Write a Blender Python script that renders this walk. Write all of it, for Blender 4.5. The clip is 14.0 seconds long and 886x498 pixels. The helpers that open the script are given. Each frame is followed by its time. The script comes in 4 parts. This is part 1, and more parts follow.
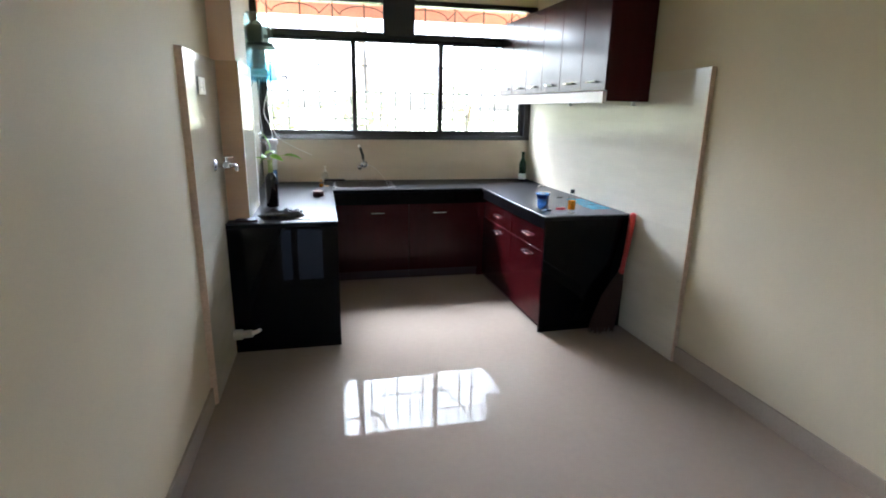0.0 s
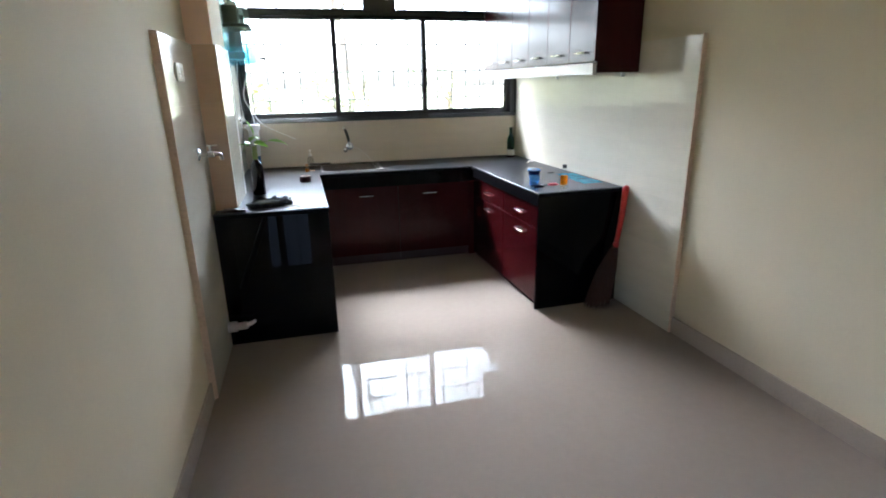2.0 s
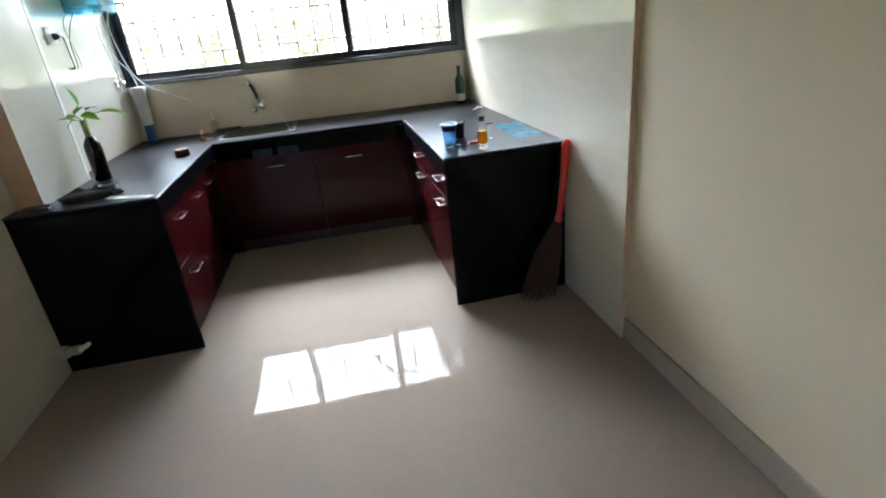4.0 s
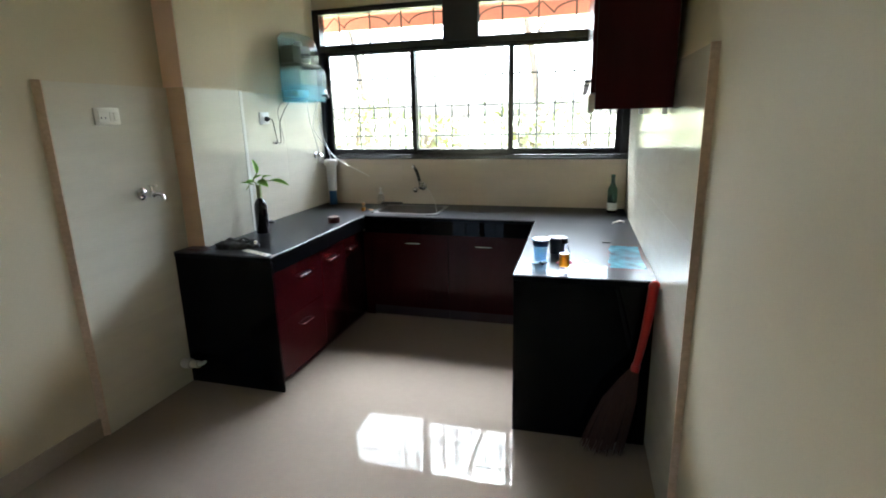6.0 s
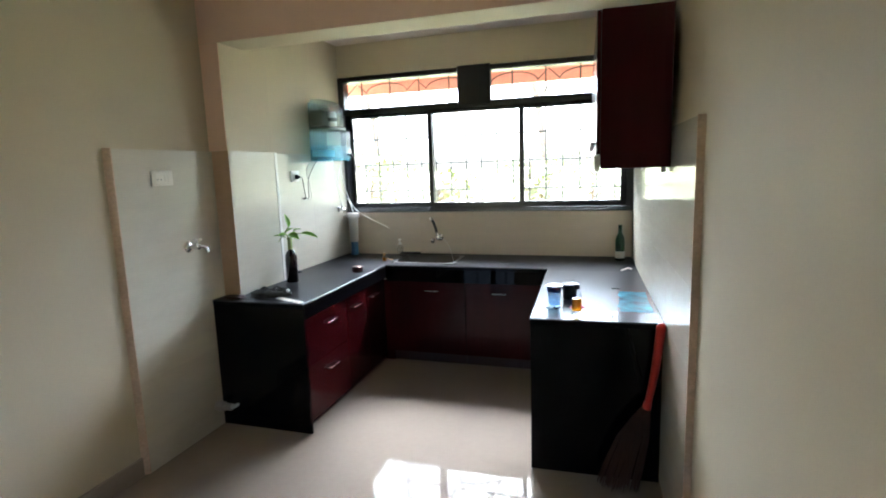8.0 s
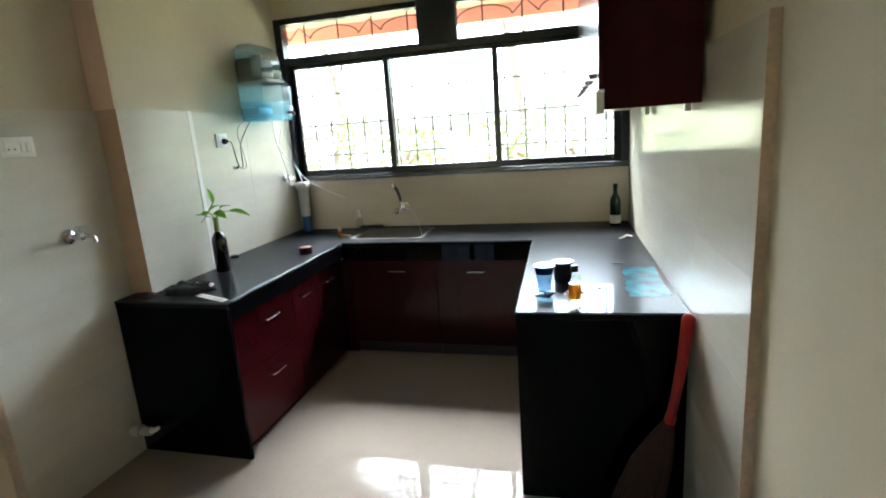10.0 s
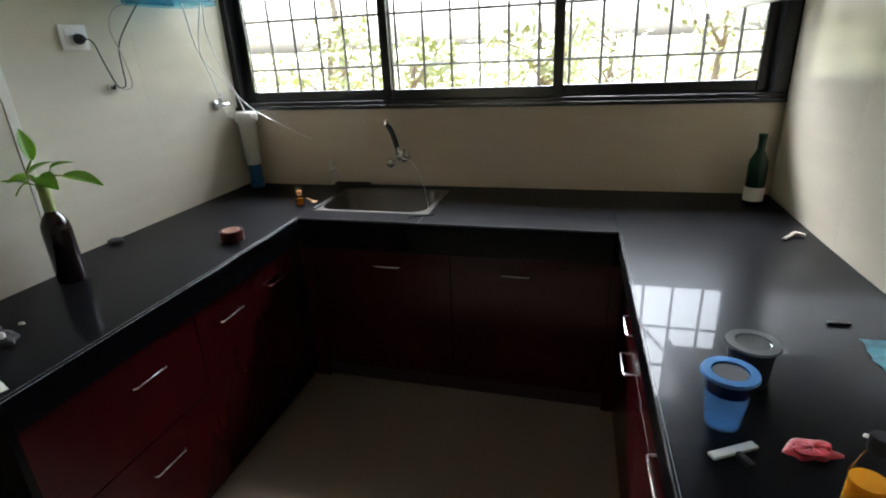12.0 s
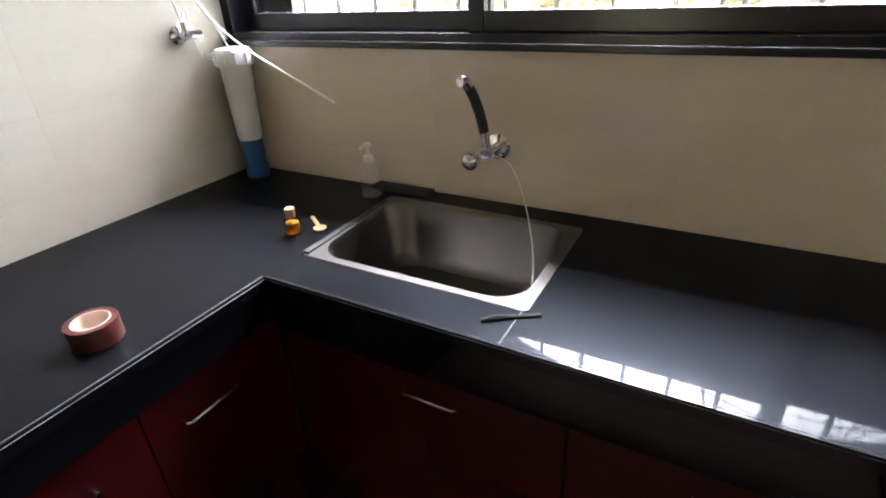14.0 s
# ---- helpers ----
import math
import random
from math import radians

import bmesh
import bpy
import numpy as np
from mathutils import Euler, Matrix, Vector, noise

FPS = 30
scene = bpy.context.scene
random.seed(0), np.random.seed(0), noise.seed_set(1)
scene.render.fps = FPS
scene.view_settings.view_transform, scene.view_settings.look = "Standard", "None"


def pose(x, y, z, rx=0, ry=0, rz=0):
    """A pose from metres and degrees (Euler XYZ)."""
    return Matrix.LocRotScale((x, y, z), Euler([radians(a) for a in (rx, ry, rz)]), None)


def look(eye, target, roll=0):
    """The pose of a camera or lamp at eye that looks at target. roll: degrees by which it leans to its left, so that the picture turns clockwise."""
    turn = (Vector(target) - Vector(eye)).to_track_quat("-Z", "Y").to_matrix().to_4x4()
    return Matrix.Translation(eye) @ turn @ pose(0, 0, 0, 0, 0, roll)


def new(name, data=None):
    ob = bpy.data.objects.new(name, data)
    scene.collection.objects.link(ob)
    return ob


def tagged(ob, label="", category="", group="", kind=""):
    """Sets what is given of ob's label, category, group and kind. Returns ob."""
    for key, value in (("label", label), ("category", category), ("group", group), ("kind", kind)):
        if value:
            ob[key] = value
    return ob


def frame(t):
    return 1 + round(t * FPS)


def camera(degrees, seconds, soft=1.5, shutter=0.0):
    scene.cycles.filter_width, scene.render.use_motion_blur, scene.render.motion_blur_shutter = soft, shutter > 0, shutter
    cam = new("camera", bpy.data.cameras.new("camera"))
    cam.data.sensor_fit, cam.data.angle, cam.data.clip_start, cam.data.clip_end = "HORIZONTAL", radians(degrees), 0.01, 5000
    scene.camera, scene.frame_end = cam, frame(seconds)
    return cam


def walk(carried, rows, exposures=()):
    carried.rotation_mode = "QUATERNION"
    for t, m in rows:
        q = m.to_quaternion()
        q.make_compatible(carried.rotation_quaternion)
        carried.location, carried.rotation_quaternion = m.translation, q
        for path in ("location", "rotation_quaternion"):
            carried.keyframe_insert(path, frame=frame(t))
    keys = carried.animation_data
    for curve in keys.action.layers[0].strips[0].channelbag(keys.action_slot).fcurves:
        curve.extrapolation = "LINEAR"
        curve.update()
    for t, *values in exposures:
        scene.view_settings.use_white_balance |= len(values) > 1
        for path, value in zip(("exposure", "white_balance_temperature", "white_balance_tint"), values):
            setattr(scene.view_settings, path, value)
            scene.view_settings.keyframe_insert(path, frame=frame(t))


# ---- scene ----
cam = camera(80.6, 14.0, 1.9)
PATH = [
    (0, (0.011, -0.063, 1.58), (0.426, 1.824, 1.064), 1.0),
    (0.5, (0.009, -0.055, 1.651), (0.446, 1.878, 1.379), -0.3),
    (1, (0.001, -0.066, 1.693), (0.433, 1.884, 1.587), -0.7),
    (1.5, (0.003, -0.073, 1.698), (0.436, 1.868, 1.494), -0.7),
    (2, (-0.032, -0.001, 1.59), (0.43, 1.851, 0.993), -1.1),
    (2.5, (0.02, 0.079, 1.489), (0.489, 1.828, 0.639), -4.2),
    (3, (0.319, 0.265, 1.494), (0.744, 2.013, 0.62), -6.8),
    (5.5, (1.756, 0.954, 1.587), (1.457, 2.853, 1.035), -1.0),
    (6, (1.845, 0.791, 1.634), (1.294, 2.65, 1.146), -1.3),
    (6.5, (1.864, 0.636, 1.664), (1.215, 2.471, 1.203), -1.2),
    (7, (1.844, 0.529, 1.662), (1.152, 2.355, 1.231), -1.1),
    (7.5, (1.848, 0.525, 1.68), (1.213, 2.397, 1.377), -0.9),
    (10, (1.74, 1.228, 1.62), (1.226, 3.11, 1.179), -4.1),
    (10.5, (1.567, 1.605, 1.598), (1.117, 3.483, 1.076), -4.0),
    (11, (1.482, 2.001, 1.575), (1.048, 3.861, 0.981), -4.2),
    (11.5, (1.442, 2.356, 1.578), (0.903, 4.164, 0.915), -3.4),
    (12, (1.302, 2.668, 1.569), (0.774, 4.455, 0.842), -2.8),
    (12.5, (1.222, 3.009, 1.53), (0.709, 4.777, 0.749), -5.9),
    (13, (1.171, 3.376, 1.518), (0.592, 5.09, 0.666), -8.8),
    (13.5, (1.033, 3.65, 1.465), (0.383, 5.313, 0.563), -6.6),
    (14, (0.898, 3.981, 1.451), (0.007, 5.512, 0.523), -3.0),
]
EXPOSURES = [(0.0, 5.40, 5200, 11), (3.0, 5.40, 5150, 9), (5.5, 5.0, 5350, 5), (7.5, 5.25, 5250, 9), (10.0, 5.10, 5350, 3), (11.0, 4.42, 5450, 5), (12.0, 4.22, 5700, 9), (12.5, 4.30, 5650, 12), (13.0, 4.68, 5600, 14), (13.5, 5.22, 5750, 18), (14.0, 5.32, 5700, 16)]
walk(cam, [(t, look(eye, target, roll)) for t, eye, target, roll in PATH], EXPOSURES)

# ---- world and sun ----
world = bpy.data.worlds.new("sky")
world.use_nodes = True
scene.world = world
wt = world.node_tree
sky = wt.nodes.new("ShaderNodeTexSky")
sky.sky_type = "NISHITA"
sky.sun_disc = False
SUN_UP, SUN_ROUND = radians(52), radians(-12)
sky.sun_elevation, sky.sun_rotation = SUN_UP, SUN_ROUND
sky.air_density, sky.dust_density = 1.0, 8.0
wt.nodes["Background"].inputs["Strength"].default_value = 0.15
haze = wt.nodes.new("ShaderNodeHueSaturation")
haze.inputs["Saturation"].default_value = 0.6
wt.links.new(sky.outputs["Color"], haze.inputs["Color"])
wt.links.new(haze.outputs["Color"], wt.nodes["Background"].inputs["Color"])
sun = new("sun", bpy.data.lights.new("sun", "SUN"))
sun.data.energy, sun.data.angle, sun.data.color = 0.9, radians(30), (1.0, 0.96, 0.90)
sun_dir = Vector((math.sin(SUN_ROUND) * math.cos(SUN_UP), math.cos(SUN_ROUND) * math.cos(SUN_UP), math.sin(SUN_UP)))
sun.matrix_world = look(tuple(sun_dir * 30), (0, 0, 0))


# ---- materials ----
def material(name, colour, rough=0.5, metal=0.0, vary=0.0, grain=0.0, grain_scale=60.0, patch_scale=2.5, bump=0.0, spec=0.5, coat=0.0,
             coat_rough=0.03, random_tint=0.0, rough_vary=0.0, transmission=0.0, stretch=(1, 1, 1), tint2=None, bump_scale=None, ior=1.5, spec_tint=(1, 1, 1)):
    """A principled material with variation at two scales, relief and uneven gloss."""
    m = bpy.data.materials.new(name)
    m.use_nodes = True
    n, l = m.node_tree.nodes, m.node_tree.links
    p = n["Principled BSDF"]
    p.inputs["Base Color"].default_value = (*colour, 1)
    p.inputs["Roughness"].default_value, p.inputs["Metallic"].default_value = rough, metal
    p.inputs["Specular IOR Level"].default_value, p.inputs["IOR"].default_value = spec, ior
    p.inputs["Coat Weight"].default_value, p.inputs["Coat Roughness"].default_value = coat, coat_rough
    p.inputs["Transmission Weight"].default_value = transmission
    p.inputs["Specular Tint"].default_value = (*spec_tint, 1)
    tc = n.new("ShaderNodeTexCoord")
    mp = n.new("ShaderNodeMapping")
    mp.inputs["Scale"].default_value = stretch
    l.new(tc.outputs["Object"], mp.inputs["Vector"])

    def cloud(scale, detail=4.0):
        t = n.new("ShaderNodeTexNoise")
        t.inputs["Scale"].default_value, t.inputs["Detail"].default_value = scale, detail
        l.new(mp.outputs["Vector"], t.inputs["Vector"])
        return t.outputs["Fac"]

    def mixed(a, b, fac, kind="MIX"):
        x = n.new("ShaderNodeMix")
        x.data_type, x.blend_type = "RGBA", kind
        for socket, value in ((x.inputs[6], a), (x.inputs[7], b), (x.inputs[0], fac)):
            if isinstance(value, tuple):
                socket.default_value = (*value, 1)
            elif isinstance(value, float):
                socket.default_value = value
            else:
                l.new(value, socket)
        return x.outputs[2]

    def ramped(value, lo, hi):
        r = n.new("ShaderNodeMapRange")
        r.inputs["From Min"].default_value, r.inputs["From Max"].default_value = 0.3, 0.7
        r.inputs["To Min"].default_value, r.inputs["To Max"].default_value = lo, hi
        l.new(value, r.inputs["Value"])
        return r.outputs["Result"]

    colour_out = None
    if vary or grain or tint2:
        base = colour
        if tint2:
            base = mixed(colour, tint2, ramped(cloud(patch_scale * 1.7, 6.0), 0.0, 1.0))
        v = n.new("ShaderNodeMath")
        v.operation = "ADD"
        l.new(ramped(cloud(patch_scale), 1 - vary, 1 + vary), v.inputs[0])
        l.new(ramped(cloud(grain_scale, 8.0), -grain, grain), v.inputs[1])
        h = n.new("ShaderNodeHueSaturation")
        if isinstance(base, tuple):
            h.inputs["Color"].default_value = (*base, 1)
        else:
            l.new(base, h.inputs["Color"])
        last = v.outputs[0]
        if random_tint:
            info = n.new("ShaderNodeObjectInfo")
            r = n.new("ShaderNodeMapRange")
            r.inputs["To Min"].default_value, r.inputs["To Max"].default_value = 1 - random_tint, 1 + random_tint
            l.new(info.outputs["Random"], r.inputs["Value"])
            k = n.new("ShaderNodeMath")
            k.operation = "MULTIPLY"
            l.new(last, k.inputs[0]), l.new(r.outputs["Result"], k.inputs[1])
            last = k.outputs[0]
        l.new(last, h.inputs["Value"])
        l.new(h.outputs["Color"], p.inputs["Base Color"])
    if rough_vary:
        l.new(ramped(cloud(patch_scale * 3, 6.0), max(rough - rough_vary, 0.0), rough + rough_vary), p.inputs["Roughness"])
    if bump:
        b = n.new("ShaderNodeBump")
        b.inputs["Strength"].default_value, b.inputs["Distance"].default_value = bump, 0.004
        l.new(cloud(bump_scale or grain_scale, 6.0), b.inputs["Height"])
        l.new(b.outputs["Normal"], p.inputs["Normal"])
    return m


def pane_glass(name, tint=(0.95, 0.97, 0.96), ior=1.45):
    """Thin window glass: clear, with a Fresnel gloss."""
    m = bpy.data.materials.new(name)
    m.use_nodes = True
    n, l = m.node_tree.nodes, m.node_tree.links
    n.remove(n["Principled BSDF"])
    clear, shine = n.new("ShaderNodeBsdfTransparent"), n.new("ShaderNodeBsdfGlossy")
    mix, fres = n.new("ShaderNodeMixShader"), n.new("ShaderNodeFresnel")
    clear.inputs["Color"].default_value = (*tint, 1)
    shine.inputs["Roughness"].default_value = 0.01
    fres.inputs["IOR"].default_value = ior
    l.new(fres.outputs[0], mix.inputs[0]), l.new(clear.outputs[0], mix.inputs[1]), l.new(shine.outputs[0], mix.inputs[2])
    l.new(mix.outputs[0], n["Material Output"].inputs["Surface"])
    return m


def hazy(name, colour, amount, tint=(1, 1, 1)):
    """Thin clear plastic: mostly see-through, with a pale glossy skin."""
    m = bpy.data.materials.new(name)
    m.use_nodes = True
    n, l = m.node_tree.nodes, m.node_tree.links
    p, clear, mix = n["Principled BSDF"], n.new("ShaderNodeBsdfTransparent"), n.new("ShaderNodeMixShader")
    p.inputs["Base Color"].default_value, p.inputs["Roughness"].default_value = (*colour, 1), 0.12
    mix.inputs[0].default_value = amount
    clear.inputs["Color"].default_value = (*tint, 1)
    l.new(clear.outputs[0], mix.inputs[1]), l.new(p.outputs[0], mix.inputs[2])
    l.new(mix.outputs[0], n["Material Output"].inputs["Surface"])
    return m


M = dict(
    paint=material("cream_wall_paint", (0.585, 0.515, 0.36), 0.62, vary=0.05, grain=0.02, grain_scale=180, patch_scale=1.3, bump=0.08, spec=0.25),
    ceiling=material("white_ceiling_paint", (0.78, 0.69, 0.64), 0.8, vary=0.04, grain=0.02, grain_scale=120, bump=0.06),
    # peach holds the warm light that falls on cream paint from the room behind
    warmlit_paint=material("cream_paint_in_warm_light", (0.80, 0.585, 0.445), 0.6, vary=0.05, grain=0.02, grain_scale=150, bump=0.06, spec=0.25),
    floor=material("polished_floor_tile", (0.29, 0.240, 0.198), 0.5, vary=0.03, grain=0.02, grain_scale=24, patch_scale=1.6, spec=0.0, coat=0.15, coat_rough=0.0),
    skirting=material("skirting_tile", (0.36, 0.30, 0.235), 0.5, spec=0.2, vary=0.06, grain=0.04, grain_scale=70, bump=0.05),
    tile=material("glazed_wall_tile", (0.63, 0.595, 0.48), 0.14, vary=0.04, grain=0.012, grain_scale=14, patch_scale=2.0, random_tint=0.025, rough_vary=0.03, stretch=(1, 1, 6)),
    # warm copy of the wall tile: the room's reflected light is in its colour
    warmlit_tile=material("glazed_tile_in_warm_light", (0.62, 0.43, 0.29), 0.16, vary=0.05, grain=0.03, grain_scale=14, patch_scale=2.0, rough_vary=0.03, stretch=(1, 1, 6)),
    mortar=material("peach_painted_mortar", (0.60, 0.455, 0.335), 0.75, vary=0.12, grain=0.10, grain_scale=60, patch_scale=6, bump=0.3, spec=0.2),
    trimtile=material("white_tile_trim", (0.74, 0.72, 0.64), 0.35, vary=0.03, grain=0.02, grain_scale=30),
    # wall tile again, with the window wall's warm shade put into its colour
    shaded_tile=material("glazed_tile_in_warm_shade", (0.64, 0.55, 0.43), 0.14, vary=0.04, grain=0.012, grain_scale=14, patch_scale=2.0, random_tint=0.02, rough_vary=0.03, stretch=(1, 1, 6)),
    grout=material("tile_grout", (0.57, 0.53, 0.43), 0.8, vary=0.08, grain=0.05),
    granite=material("black_granite", (0.0032, 0.0033, 0.004), 0.30, grain=0.02, grain_scale=200, spec=0.05, coat=0.17, coat_rough=0.03, spec_tint=(0.55, 0.72, 1.0)),
    panel=material("clean_black_granite", (0.0022, 0.0023, 0.0028), 0.30, grain=0.02, grain_scale=200, spec=0.0, coat=0.30, coat_rough=0.01),
    edge=material("grey_granite_edge", (0.17, 0.175, 0.185), 0.32, vary=0.1, grain=0.1, grain_scale=140, spec=0.6),
    red=material("dark_red_laminate", (0.035, 0.0034, 0.0043), 0.22, vary=0.10, grain=0.05, grain_scale=18, patch_scale=4, stretch=(1, 1, 0.15), spec=0.22),
    dark=material("dark_carcass_board", (0.03, 0.008, 0.008), 0.5, vary=0.1, grain=0.1),
    cream=material("cream_laminate", (0.72, 0.68, 0.62), 0.35, vary=0.05, grain=0.03, spec=0.4),
    alu=material("black_anodised_aluminium", (0.010, 0.010, 0.013), 0.25, vary=0.06, grain=0.04, grain_scale=90, rough_vary=0.015),
    fan=material("black_sheet_board", (0.008, 0.008, 0.009), 0.7, vary=0.1, grain=0.1),
    chrome=material("chrome", (0.78, 0.78, 0.80), 0.12, 1.0, vary=0.03, rough_vary=0.04),
    satin=material("satin_chrome", (0.92, 0.92, 0.94), 0.24, 1.0, vary=0.03, rough_vary=0.04),
    steel=material("brushed_steel", (0.14, 0.132, 0.125), 0.32, 1.0, vary=0.03, grain=0.02, grain_scale=120),
    black=material("black_plastic", (0.012, 0.012, 0.013), 0.35, vary=0.1, grain=0.05),
    rubber=material("black_rubber", (0.02, 0.02, 0.02), 0.6, vary=0.1, grain=0.1, bump=0.2, grain_scale=200),
    white=material("white_plastic", (0.76, 0.75, 0.72), 0.35, vary=0.03, grain=0.02),
    bluecap=material("blue_plastic", (0.02, 0.10, 0.26), 0.3, vary=0.06, grain=0.04),
    iron=material("painted_iron", (0.025, 0.024, 0.024), 0.55, vary=0.15, grain=0.1, bump=0.1),
    wine=hazy("dark_green_bottle_glass", (0.006, 0.028, 0.012), 0.72, (0.10, 0.42, 0.16)),
    brownglass=material("dark_brown_bottle_glass", (0.014, 0.008, 0.007), 0.08, vary=0.1, spec=0.6),
    paper=material("paper_label", (0.72, 0.70, 0.64), 0.8, vary=0.05, grain=0.04),
    leaf=material("houseplant_leaf", (0.28, 0.52, 0.06), 0.4, vary=0.2, grain=0.12, grain_scale=40, patch_scale=14),
    stem=material("pale_green_stem", (0.36, 0.42, 0.14), 0.5, vary=0.1, grain=0.1),
    tapebrown=material("brown_parcel_tape", (0.055, 0.014, 0.011), 0.3, spec=0.3, vary=0.08, grain=0.06, grain_scale=120),
    card=material("cardboard_core", (0.62, 0.48, 0.40), 0.8, vary=0.06, grain=0.06),
    cork=material("cork", (0.50, 0.27, 0.11), 0.8, vary=0.15, grain=0.2, grain_scale=160, bump=0.3),
    wood=material("pale_wood", (0.55, 0.33, 0.15), 0.6, vary=0.1, grain=0.12, grain_scale=60, stretch=(1, 1, 0.2)),
    oil=hazy("yellow_oil", (0.42, 0.19, 0.02), 0.6, (0.9, 0.55, 0.15)),
    orange=hazy("orange_juice", (0.95, 0.44, 0.02), 0.62, (1.0, 0.60, 0.06)),
    bluewater=hazy("pale_blue_tank", (0.62, 0.78, 0.80), 0.25, (0.78, 0.93, 0.97)),
    water=hazy("tank_water", (0.30, 0.68, 0.86), 0.24, (0.62, 0.89, 1.0)),
    smoke=hazy("smoky_translucent_plastic", (0.22, 0.27, 0.25), 0.40, (0.80, 0.90, 0.87)),
    innards=material("dark_green_filter_parts", (0.028, 0.042, 0.032), 0.4, vary=0.3, grain=0.2, grain_scale=30, patch_scale=12),
    bluecup=hazy("frosted_blue_plastic", (0.36, 0.64, 0.95), 0.26, (0.80, 0.91, 1.0)),
    darklid=material("clear_lid_over_black", (0.09, 0.095, 0.10), 0.14, vary=0.05, grain=0.03, spec=0.6),
    bluelid=material("blue_plastic_lid", (0.09, 0.24, 0.56), 0.15, vary=0.05, grain=0.03, spec=0.6),
    navy=material("navy_plastic", (0.008, 0.025, 0.10), 0.25, vary=0.06, grain=0.04),
    darkcup=material("black_coffee_plastic", (0.010, 0.009, 0.012), 0.45, vary=0.1),
    sheet=material("blue_plastic_sheet", (0.13, 0.62, 0.88), 0.22, vary=0.2, grain=0.15, grain_scale=22, patch_scale=7, bump=0.3, bump_scale=22, tint2=(0.04, 0.09, 0.12)),
    lid=material("pale_clear_lid", (0.13, 0.14, 0.15), 0.12, vary=0.04, grain=0.03, spec=0.7),
    foil=material("red_foil_packet", (0.55, 0.05, 0.075), 0.3, vary=0.15, grain=0.15, grain_scale=60, bump=0.5),
    cloth=material("black_knitted_cloth", (0.018, 0.018, 0.018), 0.9, vary=0.2, grain=0.3, grain_scale=260, bump=0.4, tint2=(0.055, 0.055, 0.05), patch_scale=16),
    redplastic=material("red_plastic", (0.48, 0.022, 0.014), 0.3, vary=0.06, grain=0.05),
    straw=material("broom_grass", (0.055, 0.022, 0.013), 0.8, vary=0.2, grain=0.25, grain_scale=120, stretch=(1, 1, 0.1)),
    pipe=material("grey_pvc", (0.42, 0.38, 0.33), 0.5, vary=0.12, grain=0.1),
    terracotta=material("orange_facade_paint", (0.60, 0.26, 0.20), 0.7, vary=0.08, grain=0.05, grain_scale=30, bump=0.1),
    ground=material("dry_grass_ground", (0.16, 0.17, 0.07), 0.95, vary=0.3, grain=0.3, grain_scale=6, patch_scale=0.4, bump=0.4, tint2=(0.24, 0.19, 0.11)),
    ivory=material("ivory_plastic", (0.78, 0.75, 0.64), 0.35, vary=0.03, grain=0.02),
    bark=material("tree_bark", (0.16, 0.12, 0.085), 0.9, vary=0.2, grain=0.3, grain_scale=40, bump=0.6, stretch=(1, 1, 0.3)),
    foliage=material("tree_foliage", (0.12, 0.15, 0.04), 0.5, vary=0.35, grain=0.25, grain_scale=9, patch_scale=1.2, tint2=(0.26, 0.24, 0.09)),
    haze=hazy("hazy_clear_plastic", (0.72, 0.76, 0.75), 0.18),
    glass=pane_glass("window_glass"),
    bottleglass=pane_glass("thin_bottle_glass", (0.95, 0.97, 0.97), 1.07),
)


# ---- mesh helpers ----
def part(name, bm, mat, parent=None, label="", smooth=False, m=None):
    """Links a bmesh as one mesh object, under a thing or a part if given."""
    me = bpy.data.meshes.new(name)
    bmesh.ops.recalc_face_normals(bm, faces=bm.faces)
    bm.to_mesh(me)
    bm.free()
    me.materials.append(M[mat])
    if smooth:
        for f in me.polygons:
            f.use_smooth = True
        me.set_sharp_from_angle(angle=radians(40))
    ob = new(name, me)
    if m is not None:
        ob.matrix_basis = m
    ob.parent = parent
    if label:
        ob["label"] = label
    return ob


def thing(name, label, category, m=None, group="", kind=""):
    """An Empty at a thing's base."""
    ob = new(name)
    ob.empty_display_size = 0.05
    if m is not None:
        ob.matrix_basis = m
    return tagged(ob, label, category, group, kind)


def box(x0, x1, y0, y1, z0, z1, bevel=0.0, seg=2, bm=None):
    bm = bm or bmesh.new()
    r = bmesh.ops.create_cube(bm, size=1, matrix=Matrix.Translation(((x0 + x1) / 2, (y0 + y1) / 2, (z0 + z1) / 2)) @ Matrix.Diagonal((x1 - x0, y1 - y0, z1 - z0, 1)))
    if bevel:
        edges = list({e for v in r["verts"] for e in v.link_edges})
        bmesh.ops.bevel(bm, geom=edges, offset=bevel, segments=seg, affect="EDGES", profile=0.5)
    return bm


def lathe(profile, seg=24, bm=None, m=None):
    """Turns (radius, height) pairs about z."""
    bm = bm or bmesh.new()
    rings = []
    for r, z in profile:
        if r < 1e-5:
            rings.append([bm.verts.new((0, 0, z))])
        else:
            rings.append([bm.verts.new((r * math.cos(2 * math.pi * k / seg), r * math.sin(2 * math.pi * k / seg), z)) for k in range(seg)])
    made = [v for ring in rings for v in ring]
    for a, b in zip(rings, rings[1:]):
        for k in range(seg):
            q = [a[k % len(a)], a[(k + 1) % len(a)], b[(k + 1) % len(b)], b[k % len(b)]]
            q = [v for i, v in enumerate(q) if v not in q[:i]]
            if len(q) > 2:
                bm.faces.new(q)
    if m is not None:
        bmesh.ops.transform(bm, matrix=m, verts=made)
    return bm


